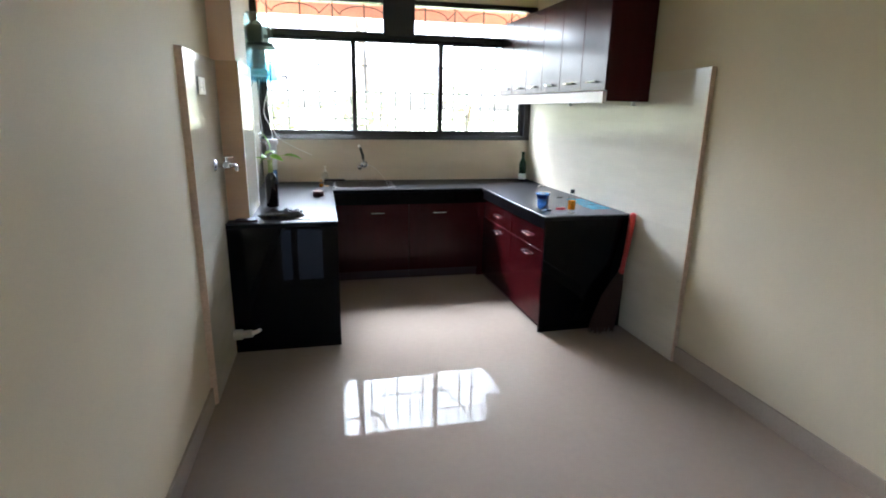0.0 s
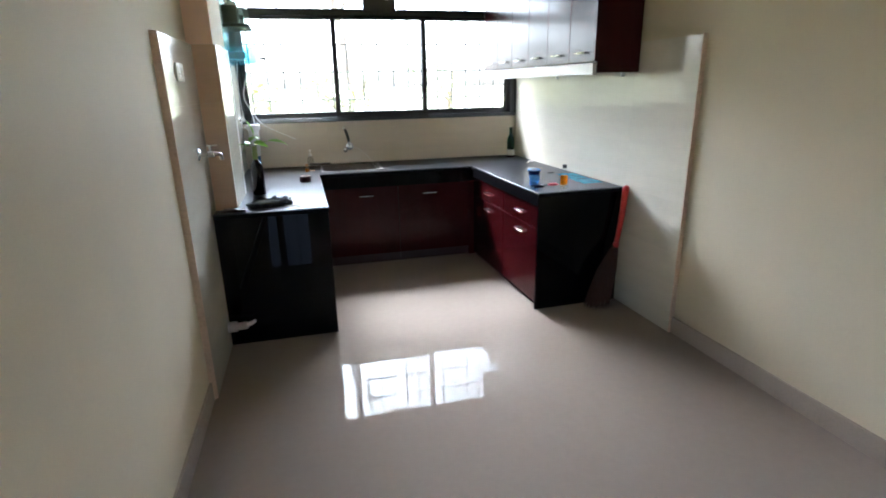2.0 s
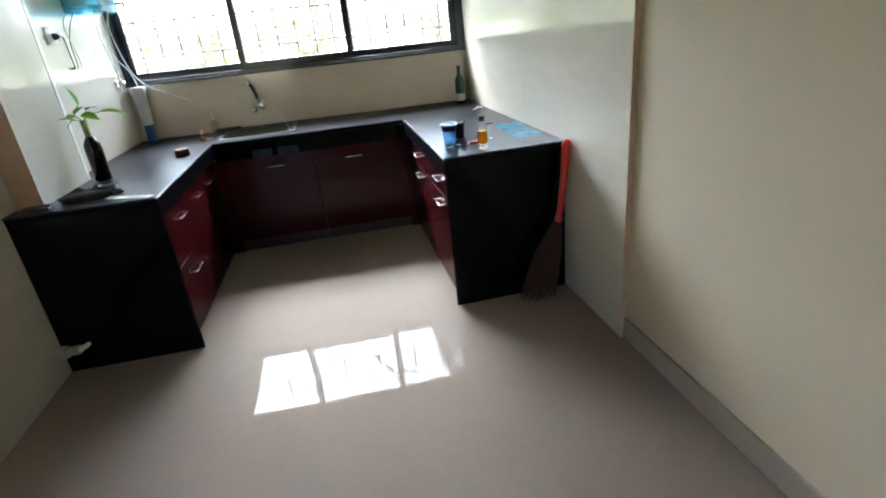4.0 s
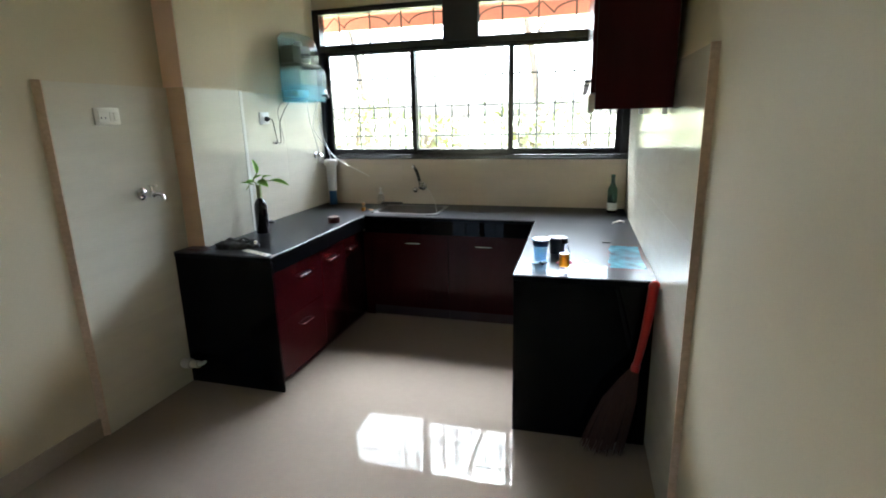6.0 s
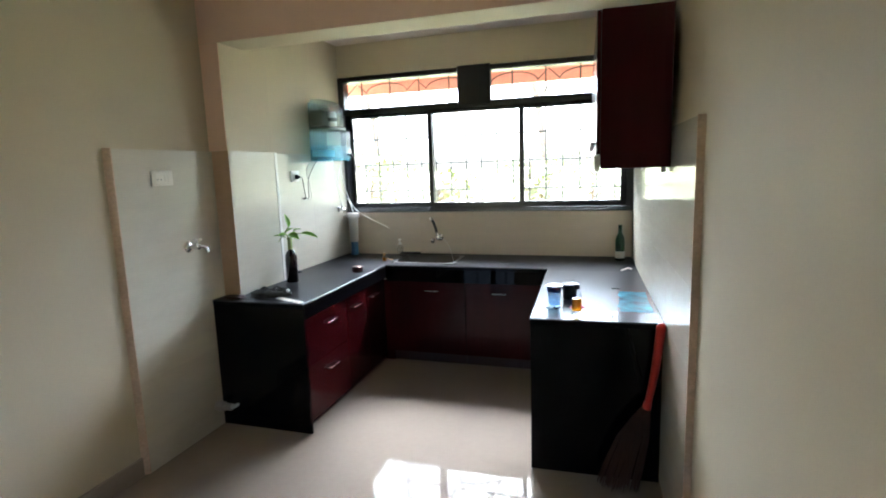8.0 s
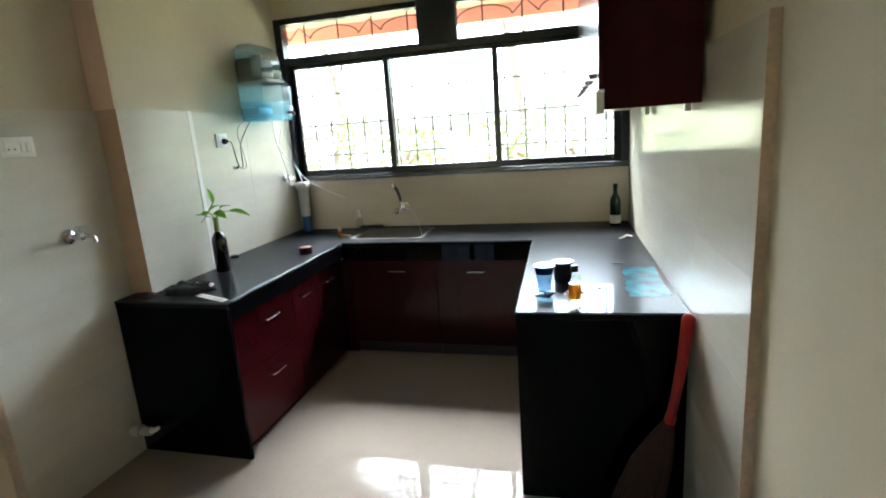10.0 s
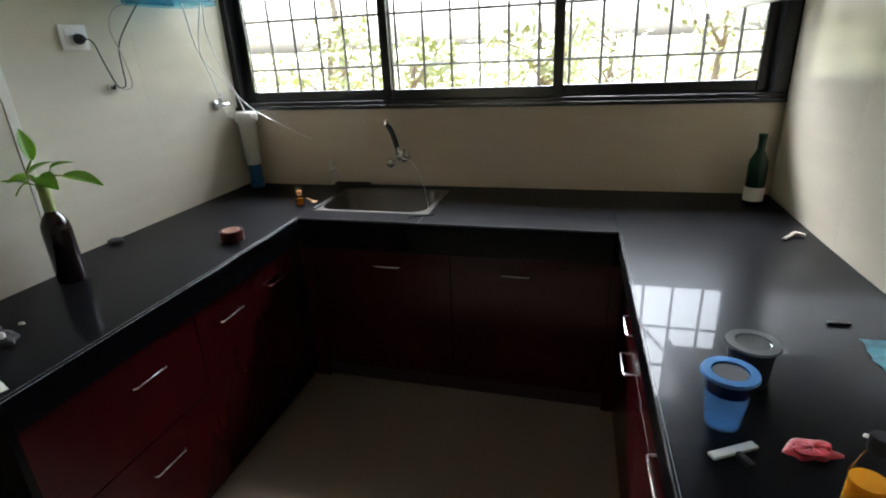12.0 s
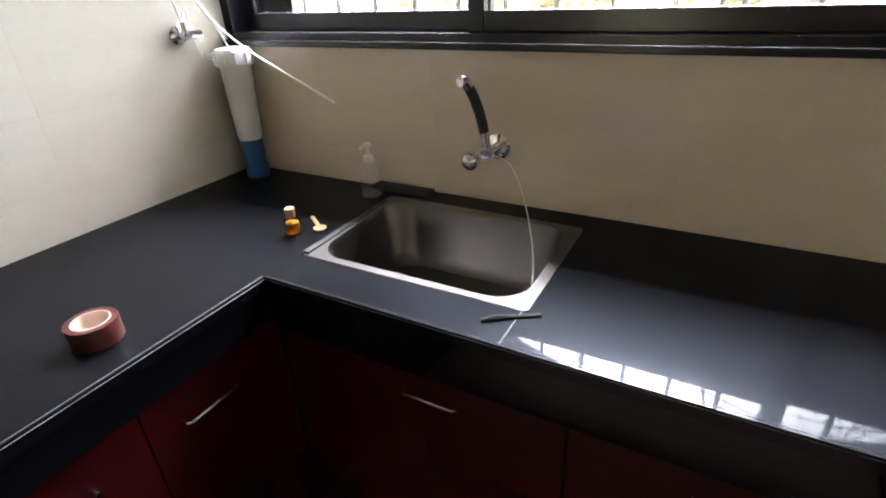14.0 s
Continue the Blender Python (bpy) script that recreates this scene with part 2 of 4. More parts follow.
def tube(points, radius, seg=8, bm=None, smooth_steps=0, taper=None):
    """Sweeps a round section along points."""
    bm = bm or bmesh.new()
    pts = [Vector(p) for p in points]
    if smooth_steps:
        fine = []
        for i in range(len(pts) - 1):
            p0, p1, p2, p3 = pts[max(i - 1, 0)], pts[i], pts[i + 1], pts[min(i + 2, len(pts) - 1)]
            for k in range(smooth_steps):
                u = k / smooth_steps
                fine.append(0.5 * (2 * p1 + (p2 - p0) * u + (2 * p0 - 5 * p1 + 4 * p2 - p3) * u * u + (3 * p1 - p0 - 3 * p2 + p3) * u ** 3))
        pts = fine + [pts[-1]]
    rings, side = [], None
    for i, p in enumerate(pts):
        way = (pts[min(i + 1, len(pts) - 1)] - pts[max(i - 1, 0)]).normalized()
        if side is None:
            side = way.orthogonal().normalized()
        side = (side - way * side.dot(way)).normalized()
        other = way.cross(side)
        r = radius if taper is None else radius + (taper - radius) * i / (len(pts) - 1)
        rings.append([bm.verts.new(p + r * (math.cos(2 * math.pi * k / seg) * side + math.sin(2 * math.pi * k / seg) * other)) for k in range(seg)])
    for a, b in zip(rings, rings[1:]):
        for k in range(seg):
            bm.faces.new((a[k], a[(k + 1) % seg], b[(k + 1) % seg], b[k]))
    bm.faces.new(rings[0][::-1]), bm.faces.new(rings[-1])
    return bm


def structure(ob, label="", category=""):
    return tagged(ob, label, category, kind="structure")


# ---- plan ----
LEFT, TILE_F = -0.657, -0.630          # painted wall and tile face before the column
REAR, TILE_L = -0.632, -0.605          # the same behind the column
BACK = 5.24                            # face of the window wall's tiles
FRONT, RETURN = -3.2, -0.45            # wall behind the walk; where the left wall ends
TOP = 2.87                             # ceiling
COUNTER = 0.87
TILE_TOP = 1.84
RW = pose(2.17, 2.6, 0, 0, 0, 2.06)    # right wall: local y runs along it, local x = 0 is its tile face
R_LEN = 2.66                           # from RW to the window wall

# ---- setting ----
structure(part("floor", box(-2.6, 2.7, FRONT - 0.1, 5.5, -0.12, 0.0), "floor"), "glossy beige polished tile floor", "floor")
structure(part("ceiling", box(-2.6, 2.7, FRONT - 0.1, 5.5, TOP, TOP + 0.12), "ceiling"), "white painted plaster ceiling", "ceiling")
structure(part("wall_left", box(LEFT - 0.15, LEFT, RETURN, 5.36, 0.0, TOP), "paint"), "cream painted wall", "wall")
bm = box(-2.45, LEFT - 0.15, RETURN, RETURN + 0.15, 0.0, TOP)
box(-2.6, -2.45, FRONT, RETURN + 0.15, 0.0, TOP, bm=bm)
structure(part("wall_living_room", bm, "paint"), "cream painted walls of the adjoining room", "wall")
structure(part("wall_left_rear", box(LEFT + 0.0005, REAR, 3.9402, 5.36, 0.0, TOP), "paint"), "cream painted wall beside the kitchen window", "wall")
structure(part("wall_right", box(0.028, 0.18, FRONT - 3.2, R_LEN + 0.1, 0.0, TOP), "paint", m=RW), "cream painted wall", "wall")
bm = box(-0.78, 2.3, BACK + 0.028, BACK + 0.24, 0.0, 1.285)
box(-0.78, 2.3, BACK + 0.012, BACK + 0.24, 2.575, TOP, bm=bm)
structure(part("wall_window", bm, "paint"), "cream painted wall round the kitchen window", "wall")
# wall behind the walk, with a two-pane window
OX0, OX1, OZ0, OZ1 = -1.45, -0.12, 0.60, 1.70
bm = box(-2.6, OX0, FRONT - 0.15, FRONT, 0, TOP)
box(OX1, 2.7, FRONT - 0.15, FRONT, 0, TOP, bm=bm)
box(OX0, OX1, FRONT - 0.15, FRONT, OZ1, TOP, bm=bm)
box(OX0, OX1, FRONT - 0.15, FRONT, 0, OZ0, bm=bm)
structure(part("wall_behind", bm, "paint"), "cream painted wall with a two-pane window", "wall")
structure(part("beam", box(LEFT, 2.22, 3.45, 3.70, 2.515, TOP, 0.006), "paint"), "painted concrete ceiling beam", "beam")
structure(part("column", box(LEFT, -0.514, 3.452, 3.94, 0.0, TOP, 0.004), "paint"), "painted column carrying the beam", "column")
# thin added skins: warm light on the front faces, put in as peach colour
structure(part("beam_face", box(LEFT + 0.001, 2.19, 3.446, 3.4497, 2.517, TOP - 0.001), "warmlit_paint"), "skin on the beam's front, warm light put into its peach colour", "beam")
structure(part("column_face", box(LEFT + 0.001, -0.5155, 3.447, 3.4517, TILE_TOP + 0.002, 2.514), "warmlit_paint"), "skin on the column's front, warm light put into its peach colour", "column")
structure(part("baseboard_left", box(LEFT, LEFT + 0.014, RETURN, 2.664, 0.0, 0.11, 0.003), "skirting"), "grey-beige tiled skirting", "baseboard")
structure(part("baseboard_right", box(0.014, 0.028, FRONT - 3.0, 0.085, 0.0, 0.11, 0.003), "skirting", m=RW), "grey-beige tiled skirting", "baseboard")

# ---- kitchen window ----
WX0, WX1, WZ0, WZ1 = -0.615, 2.062, 1.285, 2.572
win = structure(thing("window_1", "black aluminium sliding window with three panes", "window", Matrix.Translation((0, BACK, 0))))


def window_bar(name, x0, x1, y0, y1, z0, z1, parent=win, mat="alu", label=""):
    return part(name, box(x0, x1, y0, y1, z0, z1, 0.003), mat, parent, label)


window_bar("bottom_frame", WX0 - 0.03, WX1 + 0.075, 0.0, 0.10, WZ0, WZ0 + 0.034)
window_bar("sill_lip", WX0 - 0.03, WX1 + 0.075, -0.022, -0.002, WZ0 - 0.004, WZ0 + 0.014)
window_bar("top_frame", WX0 - 0.03, WX1 + 0.075, 0.0, 0.10, WZ1 - 0.045, WZ1)
window_bar("side_frame", WX0 - 0.03, WX0 + 0.045, 0.0, 0.10, WZ0 + 0.034, WZ1 - 0.045)
window_bar("side_frame", WX1 - 0.045, WX1 + 0.075, 0.0, 0.10, WZ0 + 0.034, WZ1 - 0.045)
window_bar("transom", WX0 + 0.045, WX1 - 0.045, 0.0, 0.10, 2.215, 2.275)
for x0, x1, y in ((WX0 + 0.045, 0.305, 0.062), (0.255, 1.155, 0.030), (1.105, WX1 - 0.045, 0.062)):
    sash = window_bar("sash", x0, x0 + 0.045, y, y + 0.026, 1.319, 2.215)
    window_bar("stile", x1 - 0.045, x1, y, y + 0.026, 1.319, 2.215, sash)
    window_bar("bottom_rail", x0 + 0.045, x1 - 0.045, y, y + 0.026, 1.319, 1.369, sash)
    window_bar("top_rail", x0 + 0.045, x1 - 0.045, y, y + 0.026, 2.185, 2.215, sash)
    g = part("pane", box(x0 + 0.045, x1 - 0.045, y + 0.010, y + 0.015, 1.369, 2.185), "glass", sash)
    g.visible_shadow = False
for x0, x1 in ((WX0 + 0.045, 0.565), (0.865, WX1 - 0.045)):
    g = part("upper_pane", box(x0, x1, 0.045, 0.050, 2.275, WZ1 - 0.045), "glass", win)
    g.visible_shadow = False
window_bar("fan_panel", 0.565, 0.865, -0.004, 0.06, 2.245, WZ1 + 0.012, win, "fan", "black exhaust fan blanking panel")

rear = structure(thing("window_2", "black aluminium two-pane window in the adjoining room", "window", Matrix.Translation((0, FRONT - 0.09, 0))))
for x0, x1, z0, z1 in ((OX0, OX0 + 0.05, OZ0, OZ1), (OX1 - 0.05, OX1, OZ0, OZ1), (-0.74, -0.62, OZ0, OZ1), (OX0 + 0.05, -0.74, OZ0, OZ0 + 0.05), (-0.62, OX1 - 0.05, OZ0, OZ0 + 0.05),
                       (OX0 + 0.05, -0.74, OZ1 - 0.05, OZ1), (-0.62, OX1 - 0.05, OZ1 - 0.05, OZ1), (-0.38, -0.36, OZ0 + 0.05, OZ1 - 0.05), (-1.08, -1.06, OZ0 + 0.05, OZ1 - 0.05)):
    window_bar("frame_bar", x0, x1, 0.0, 0.05, z0, z1, rear)

# ---- outside ----
structure(part("ground", box(-900, 900, -900, 1200, -0.9, -0.6), "ground"), "dry grassy ground outside", "ground")
structure(part("window_canopy", box(-1.5, 3.2, BACK + 0.24, 5.90, 2.60, 2.72), "terracotta"), "orange painted concrete canopy above the window", "canopy")
structure(part("canopy_lip", box(-1.5, 3.2, 5.83, 5.91, 2.485, 2.60), "terracotta"), "orange canopy drip edge", "canopy")
GY = 5.52
grille = structure(thing("window_grille", "thin painted iron security grille outside the window", "grille", Matrix.Translation((0, GY, 0))))
for k in range(18):
    x = -0.662 + 0.1525 * k
    part("bar", tube([(x, 0, 1.15), (x, 0, 2.62 if k % 2 else 2.24)], 0.0080, 6), "iron", grille)
for z in (1.215, 1.476, 1.737, 1.992, 2.24):
    part("rail", tube([(-0.85, 0.004, z), (2.3, 0.004, z)], 0.0080, 6), "iron", grille)
ARC_Z, ARC_W, PEAK_W = 2.456, 0.434, 0.203
for k in range(5):
    x = -1.100 + (ARC_W + PEAK_W) * k
    part("arc", tube([(x + ARC_W / 2 * (1 - math.cos(a * math.pi / 12)), 0.012, ARC_Z + 0.084 * math.sin(a * math.pi / 12)) for a in range(13)], 0.0062, 6), "iron", grille)
    part("peak", tube([(x + ARC_W, 0.012, ARC_Z), (x + ARC_W + PEAK_W / 2, 0.012, ARC_Z + 0.095), (x + ARC_W + PEAK_W, 0.012, ARC_Z)], 0.0062, 6), "iron", grille)


def tree(x, y, h, spread, seed):
    rng = random.Random(seed)
    t = thing("tree", "leafy green tree outside the window", "tree", Matrix.Translation((x, y, -0.6)), "trees outside the window")
    bm = tube([(0, 0, 0), (0.06, 0.02, h * 0.3), (-0.05, 0.05, h * 0.6), (0.05, 0, h * 0.85)], 0.10, 8, smooth_steps=4, taper=0.03)
    tips = []
    for k in range(11):
        a, up = rng.uniform(0, 6.28), rng.uniform(0.25, 0.8) * h
        r = spread * rng.uniform(0.5, 1.0) * (1.1 - 0.6 * up / h)
        end = (r * math.cos(a), r * math.sin(a), up + rng.uniform(0.1, 0.35) * h)
        mid = (end[0] * 0.5, end[1] * 0.5, up + 0.1 * h)
        tube([(0, 0, up), mid, end], 0.035, 6, bm, 4, 0.008)
        tips += [Vector(mid), Vector(end), (Vector(mid) + Vector(end)) / 2]
    part("trunk", bm, "bark", t)
    verts, faces = [], []
    for tip in tips:
        for _ in range(24):
            c = tip + Vector((rng.gauss(0, 0.30), rng.gauss(0, 0.30), rng.gauss(0, 0.24))) * spread * 0.55
            u = Vector((rng.gauss(0, 1), rng.gauss(0, 1), rng.gauss(0, 0.6))).normalized()
            w = u.orthogonal().normalized()
            s = rng.uniform(0.045, 0.095)
            i = len(verts)
            verts += [c - u * s, c + w * s * 0.45, c + u * s * 1.2, c - w * s * 0.45]
            faces.append((i, i + 1, i + 2, i + 3))
    me = bpy.data.meshes.new("crown")
    me.from_pydata(verts, [], faces)
    me.materials.append(M["foliage"])
    ob = new("crown", me)
    ob.parent = t
    ob["kind"] = "stuff"


for spec in ((-1.0, 9.4, 2.3, 1.0, 1), (0.6, 10.0, 2.3, 1.0, 2), (2.9, 10.8, 2.7, 1.3, 3), (-3.2, 11.5, 2.8, 1.4, 4), (5.2, 11.5, 2.9, 1.5, 5), (1.6, 14.0, 2.6, 1.5, 7)):
    tree(*spec)


def tall_tree(x, y, seed):
    """A tall thin-leaved tree with bare forking limbs."""
    rng = random.Random(seed)
    t = thing("tree", "tall tree with bare forking limbs behind the shrubs", "tree", Matrix.Translation((x, y, -0.6)))
    bm = tube([(0, 0, 0), (0.10, 0, 1.6), (-0.05, 0.1, 3.2), (-0.35, 0.1, 4.6)], 0.085, 8, smooth_steps=4, taper=0.05)
    tips = []
    for pts, r in (([(-0.35, 0.1, 4.5), (-0.2, 0, 5.2), (0.35, -0.1, 5.9), (0.6, 0, 7.2)], 0.07), ([(-0.35, 0.1, 4.5), (-0.9, 0.1, 5.3), (-1.3, 0, 6.4), (-1.9, 0.1, 7.4)], 0.06),
                   ([(-0.1, 0.1, 3.4), (0.7, 0.0, 4.4), (1.5, 0.0, 5.0), (2.5, 0.1, 6.2)], 0.06), ([(1.2, 0.0, 4.75), (1.4, 0.2, 5.6), (1.2, 0.1, 6.8)], 0.035),
                   ([(0.35, -0.1, 5.9), (1.1, 0, 6.2), (1.9, 0.1, 7.3)], 0.035), ([(-0.9, 0.1, 5.3), (-1.8, 0, 5.6), (-2.6, 0.1, 6.5)], 0.035)):
        tube(pts, r * 0.55, 7, bm, 5, r * 0.25)
        for p, q in zip(pts[1:], pts[2:] + pts[-1:]):
            for _ in range(3):
                c = Vector(p).lerp(Vector(q), rng.random())
                d = Vector((rng.gauss(0, 0.5), rng.gauss(0, 0.4), rng.uniform(0.2, 0.8)))
                tube([c, c + d * 0.5 + Vector((0, 0, 0.05)), c + d], 0.014, 5, bm, 3, 0.005)
                tips.append(c + d)
    part("trunk", bm, "bark", t)
    verts, faces = [], []
    for tip in tips:
        for _ in range(16):
            c = tip + Vector((rng.gauss(0, 0.2), rng.gauss(0, 0.2), rng.gauss(0, 0.16)))
            u = Vector((rng.gauss(0, 1), rng.gauss(0, 1), rng.gauss(0, 0.6))).normalized()
            w, r, i = u.orthogonal().normalized(), rng.uniform(0.04, 0.08), len(verts)
            verts += [c - u * r, c + w * r * 0.45, c + u * r * 1.2, c - w * r * 0.45]
            faces.append((i, i + 1, i + 2, i + 3))
    me = bpy.data.meshes.new("crown")
    me.from_pydata(verts, [], faces)
    me.materials.append(M["foliage"])
    ob = new("crown", me)
    ob.parent = t
    ob["kind"] = "stuff"


def far_woods():
    """Uneven scrub along the end of the garden."""
    rng = random.Random(31)
    verts, faces = [], []
    for _ in range(5200):
        x = rng.uniform(-16, 18)
        top = 1.5 + 2.2 * noise.noise(Vector((x * 0.45, 0.7, 0))) + 0.6 * noise.noise(Vector((x * 1.7, 4.1, 0)))
        c = Vector((x, rng.uniform(19, 25), -0.55 + (top + 0.6) * rng.random()))
        u = Vector((rng.gauss(0, 1), rng.gauss(0, 1), rng.gauss(0, 0.7))).normalized()
        w, r, i = u.orthogonal().normalized(), rng.uniform(0.07, 0.15), len(verts)
        verts += [c - u * r, c + w * r * 0.5, c + u * r * 1.2, c - w * r * 0.5]
        faces.append((i, i + 1, i + 2, i + 3))
    me = bpy.data.meshes.new("far_woods")
    me.from_pydata(verts, [], faces)
    me.materials.append(M["foliage"])
    tagged(new("far_woods", me), "pale green scrub at the end of the garden", "shrubs", kind="stuff")


far_woods()
tall_tree(0.75, 10.2, 21)
tall_tree(-3.4, 12.2, 22)

# ---- worktop ----
L_IN, L_OUT, B_IN, FALL = 0.036, 0.054, 4.658, 0.016
worktop = thing("worktop", "black polished granite U-shaped kitchen worktop", "worktop", Matrix.Translation((0, 0, COUNTER)))
LB = 3.312
SX0, SX1, SY0, SY1 = 0.042, 0.618, 4.772, 5.165     # sink cut-out


def slab(name, corners, fall=FALL):
    """A 30 mm slab over the given corners, laid with a slight fall to the front."""
    bm = bmesh.new()
    lower, upper = [[bm.verts.new((x, y, z + fall * (y - B_IN))) for x, y in corners] for z in (-0.03, 0.0)]
    bm.faces.new(lower[::-1]), bm.faces.new(upper)
    n = len(corners)
    for k in range(n):
        bm.faces.new((lower[k], lower[(k + 1) % n], upper[(k + 1) % n], upper[k]))
    part(name, bm, "granite", worktop)


slab("left_slab", ((TILE_F, LB), (L_OUT, LB), (L_IN, B_IN), (L_IN, BACK - 0.001), (TILE_F, BACK - 0.001)), 0.0)
slab("back_slab", ((L_IN + 0.0006, B_IN), (1.4198, B_IN), (1.4156, SY0), (L_IN + 0.0006, SY0)))
part("sink_surround", box(L_IN + 0.001, SX0, SY0, BACK - 0.001, -0.03, 0), "granite", worktop)
slab("sink_surround", ((SX1, SY0), (1.4156, SY0), (1.3990, BACK - 0.001), (SX1, BACK - 0.001)))
slab("sink_surround", ((SX0, SY1), (SX1, SY1), (SX1, BACK - 0.001), (SX0, BACK - 0.001)))
inv = Matrix.Translation((0, 0, -COUNTER)) @ RW
part("right_slab", box(-0.675, -0.004, 0.695, 2.035, 0.84, 0.87), "granite", worktop, m=inv)
near_in, near_wall, far_wall = [RW @ Vector((x, y, 0)) for x, y in ((-0.675, 2.0352), (-0.004, 2.0352), (-0.004, R_LEN - 0.02))]
slab("corner_slab", ((near_in.x, near_in.y), (near_wall.x, near_wall.y), (far_wall.x, BACK - 0.001), (1.3995, BACK - 0.001)))


def chamfer(a, b, inward, m=None):
    """The light grey chamfer along a worktop edge from a to b."""
    w = Vector(inward) * 0.006
    bm = bmesh.new()
    ends = []
    for p in (Vector(a), Vector(b)):
        ends.append([bm.verts.new(q) for q in (p - w * 0.2 - Vector((0, 0, 0.006)), p + w + Vector((0, 0, 0.0008)), p + w - Vector((0, 0, 0.008)))])
    for k in range(3):
        bm.faces.new((ends[0][k], ends[0][(k + 1) % 3], ends[1][(k + 1) % 3], ends[1][k]))
    bm.faces.new(ends[0]), bm.faces.new(ends[1][::-1])
    part("chamfer", bm, "edge", worktop, "light grey chamfered edge", m=m)


chamfer((L_OUT, LB, 0), (L_IN, B_IN, 0), (-1, 0, 0))
chamfer((L_IN, B_IN, 0), (1.421, B_IN, 0), (0, 1, 0))
chamfer((-0.675, 0.695, COUNTER), (-0.675, 2.06, COUNTER), (1, 0, 0), inv)
chamfer((-0.675, 0.695, COUNTER), (-0.004, 0.695, COUNTER), (0, 1, 0), inv)
chamfer((TILE_F, LB, 0), (L_OUT, LB, 0), (0, 1, 0))
part("slab_joint", box(0.6050, 0.6060, B_IN + 0.002, SY0 - 0.003, -0.006, 0.0024), "edge", worktop, "fine grey joint between slabs")
part("left_fascia", box(L_IN - 0.030, L_IN - 0.008, LB + 0.0225, B_IN + 0.02, -0.115, -0.031), "granite", worktop)
part("back_fascia", box(L_IN - 0.004, 1.46, B_IN + 0.004, B_IN + 0.022, -0.14, -0.031), "panel", worktop)
part("right_fascia", box(-0.671, -0.653, 0.715, 2.06, 0.775, 0.839), "granite", worktop, m=inv)
part("left_end_panel", box(TILE_F, L_OUT - 0.003, LB + 0.002, LB + 0.022, -COUNTER, -0.031, 0.002), "panel", worktop, "polished black granite end panel")
part("right_end_panel", box(-0.673, -0.006, 0.697, 0.717, 0.0, 0.839, 0.002), "panel", worktop, "polished black granite end panel", m=inv)


# ---- cabinets ----
def handle(parent, m, length=0.13, radius=0.004, mat="satin"):
    """A slim chrome bow handle along local x, standing out to local -y."""
    bm = tube([(-length / 2, 0, 0), (-length / 2, -0.019, 0), (-length / 2 + 0.005, -0.024, 0), (length / 2 - 0.005, -0.024, 0), (length / 2, -0.019, 0), (length / 2, 0, 0)], radius, 8)
    return part("handle", bm, mat, parent, "chrome bow handle", True, m)


def cabinet(name, label, m, width, z0, z1, depth, fronts, group):
    """Fronts: (x0, x1, z0, z1, handle x, handle z or None); local -y faces the room, x runs along the front."""
    c = thing(name, label, "cabinet", m, group)
    part("body", box(0.001, width - 0.001, 0.02, depth, z0, z1), "dark", c)
    for x0, x1, a, b, hx, hz in fronts:
        kind = "drawer_front" if b - a < 0.34 else "door"
        d = part(kind, box(x0 + 0.0015, x1 - 0.0015, 0.0, 0.019, a + 0.0015, b - 0.0015, 0.002), "red", c)
        if hz is not None:
            handle(d, Matrix.Translation((hx, 0.001, hz)))
    return c


BASE = "base cabinets under the worktop"
for x0, x1, hx, hz in ((0.062, 0.728, 0.432, 0.645), (0.728, 1.405, 1.02, 0.641)):
    cabinet("base_cabinet", "dark red laminate base cabinet with one door", Matrix.Translation((x0, B_IN + 0.045, 0)), x1 - x0, 0.0, 0.665, 0.52,
            [(0, x1 - x0, 0.085, 0.725, hx - x0, hz)], BASE)
for y0, y1, fronts in ((3.338, 3.98, [(0, 0.642, 0.42, 0.75, 0.40, 0.645), (0, 0.642, 0.03, 0.42, 0.385, 0.318)]),
                       (3.98, 4.33, [(0, 0.35, 0.03, 0.75, 0.17, 0.648)]), (4.33, 4.703, [(0, 0.370, 0.03, 0.75, 0.14, 0.647)])):
    cabinet("base_cabinet", "dark red laminate base cabinet with chrome handles", pose(-0.004, y0, 0, 0, 0, 90), y1 - y0, 0.0, 0.75, 0.55, fronts, BASE)
for s0, s1, hs in ((0.722, 1.385, 1.0535), (1.385, 2.115, 1.715)):
    w = s1 - s0
    cabinet("base_cabinet", "dark red laminate base cabinet with drawer and door", RW @ pose(-0.645, s1, 0, 0, 0, -90), w, 0.0, 0.772, 0.55,
            [(0, w, 0.595, 0.77, s1 - hs, 0.672), (0, w, 0.03, 0.595, s1 - hs, 0.525)], BASE)

for x0, x1 in ((-0.0235, 0.0632), (1.4038, 1.47)):
    filler = thing("corner_filler", "dark red laminate filler strip in the cabinet corner", "filler panel", Matrix.Translation((x0, B_IN + 0.0445, 0)), "corner fillers")
    part("strip", box(0, x1 - x0, 0, 0.018, 0.0, 0.728), "red", filler)

# ---- upper cabinet ----
S0, S1, UX, UZ0, UZ1 = 0.632, 2.632, -0.345, 1.722, 2.385
upper = thing("wall_cabinet", "dark red glossy wall cabinet with six doors and a cream pelmet", "cabinet", RW @ pose(UX, S1, 0, 0, 0, -90))
W = S1 - S0
part("body", box(0, W - 0.019, 0.02, 0.338, UZ0 - 0.03, UZ1), "dark", upper)
part("side_panel", box(W - 0.018, W, 0.02, 0.338, UZ0 - 0.07, UZ1 + 0.004, 0.002), "red", upper)
part("pelmet", box(0, W - 0.004, -0.008, 0.019, UZ0 - 0.082, UZ0 - 0.008, 0.002), "cream", upper, "cream laminate pelmet strip")
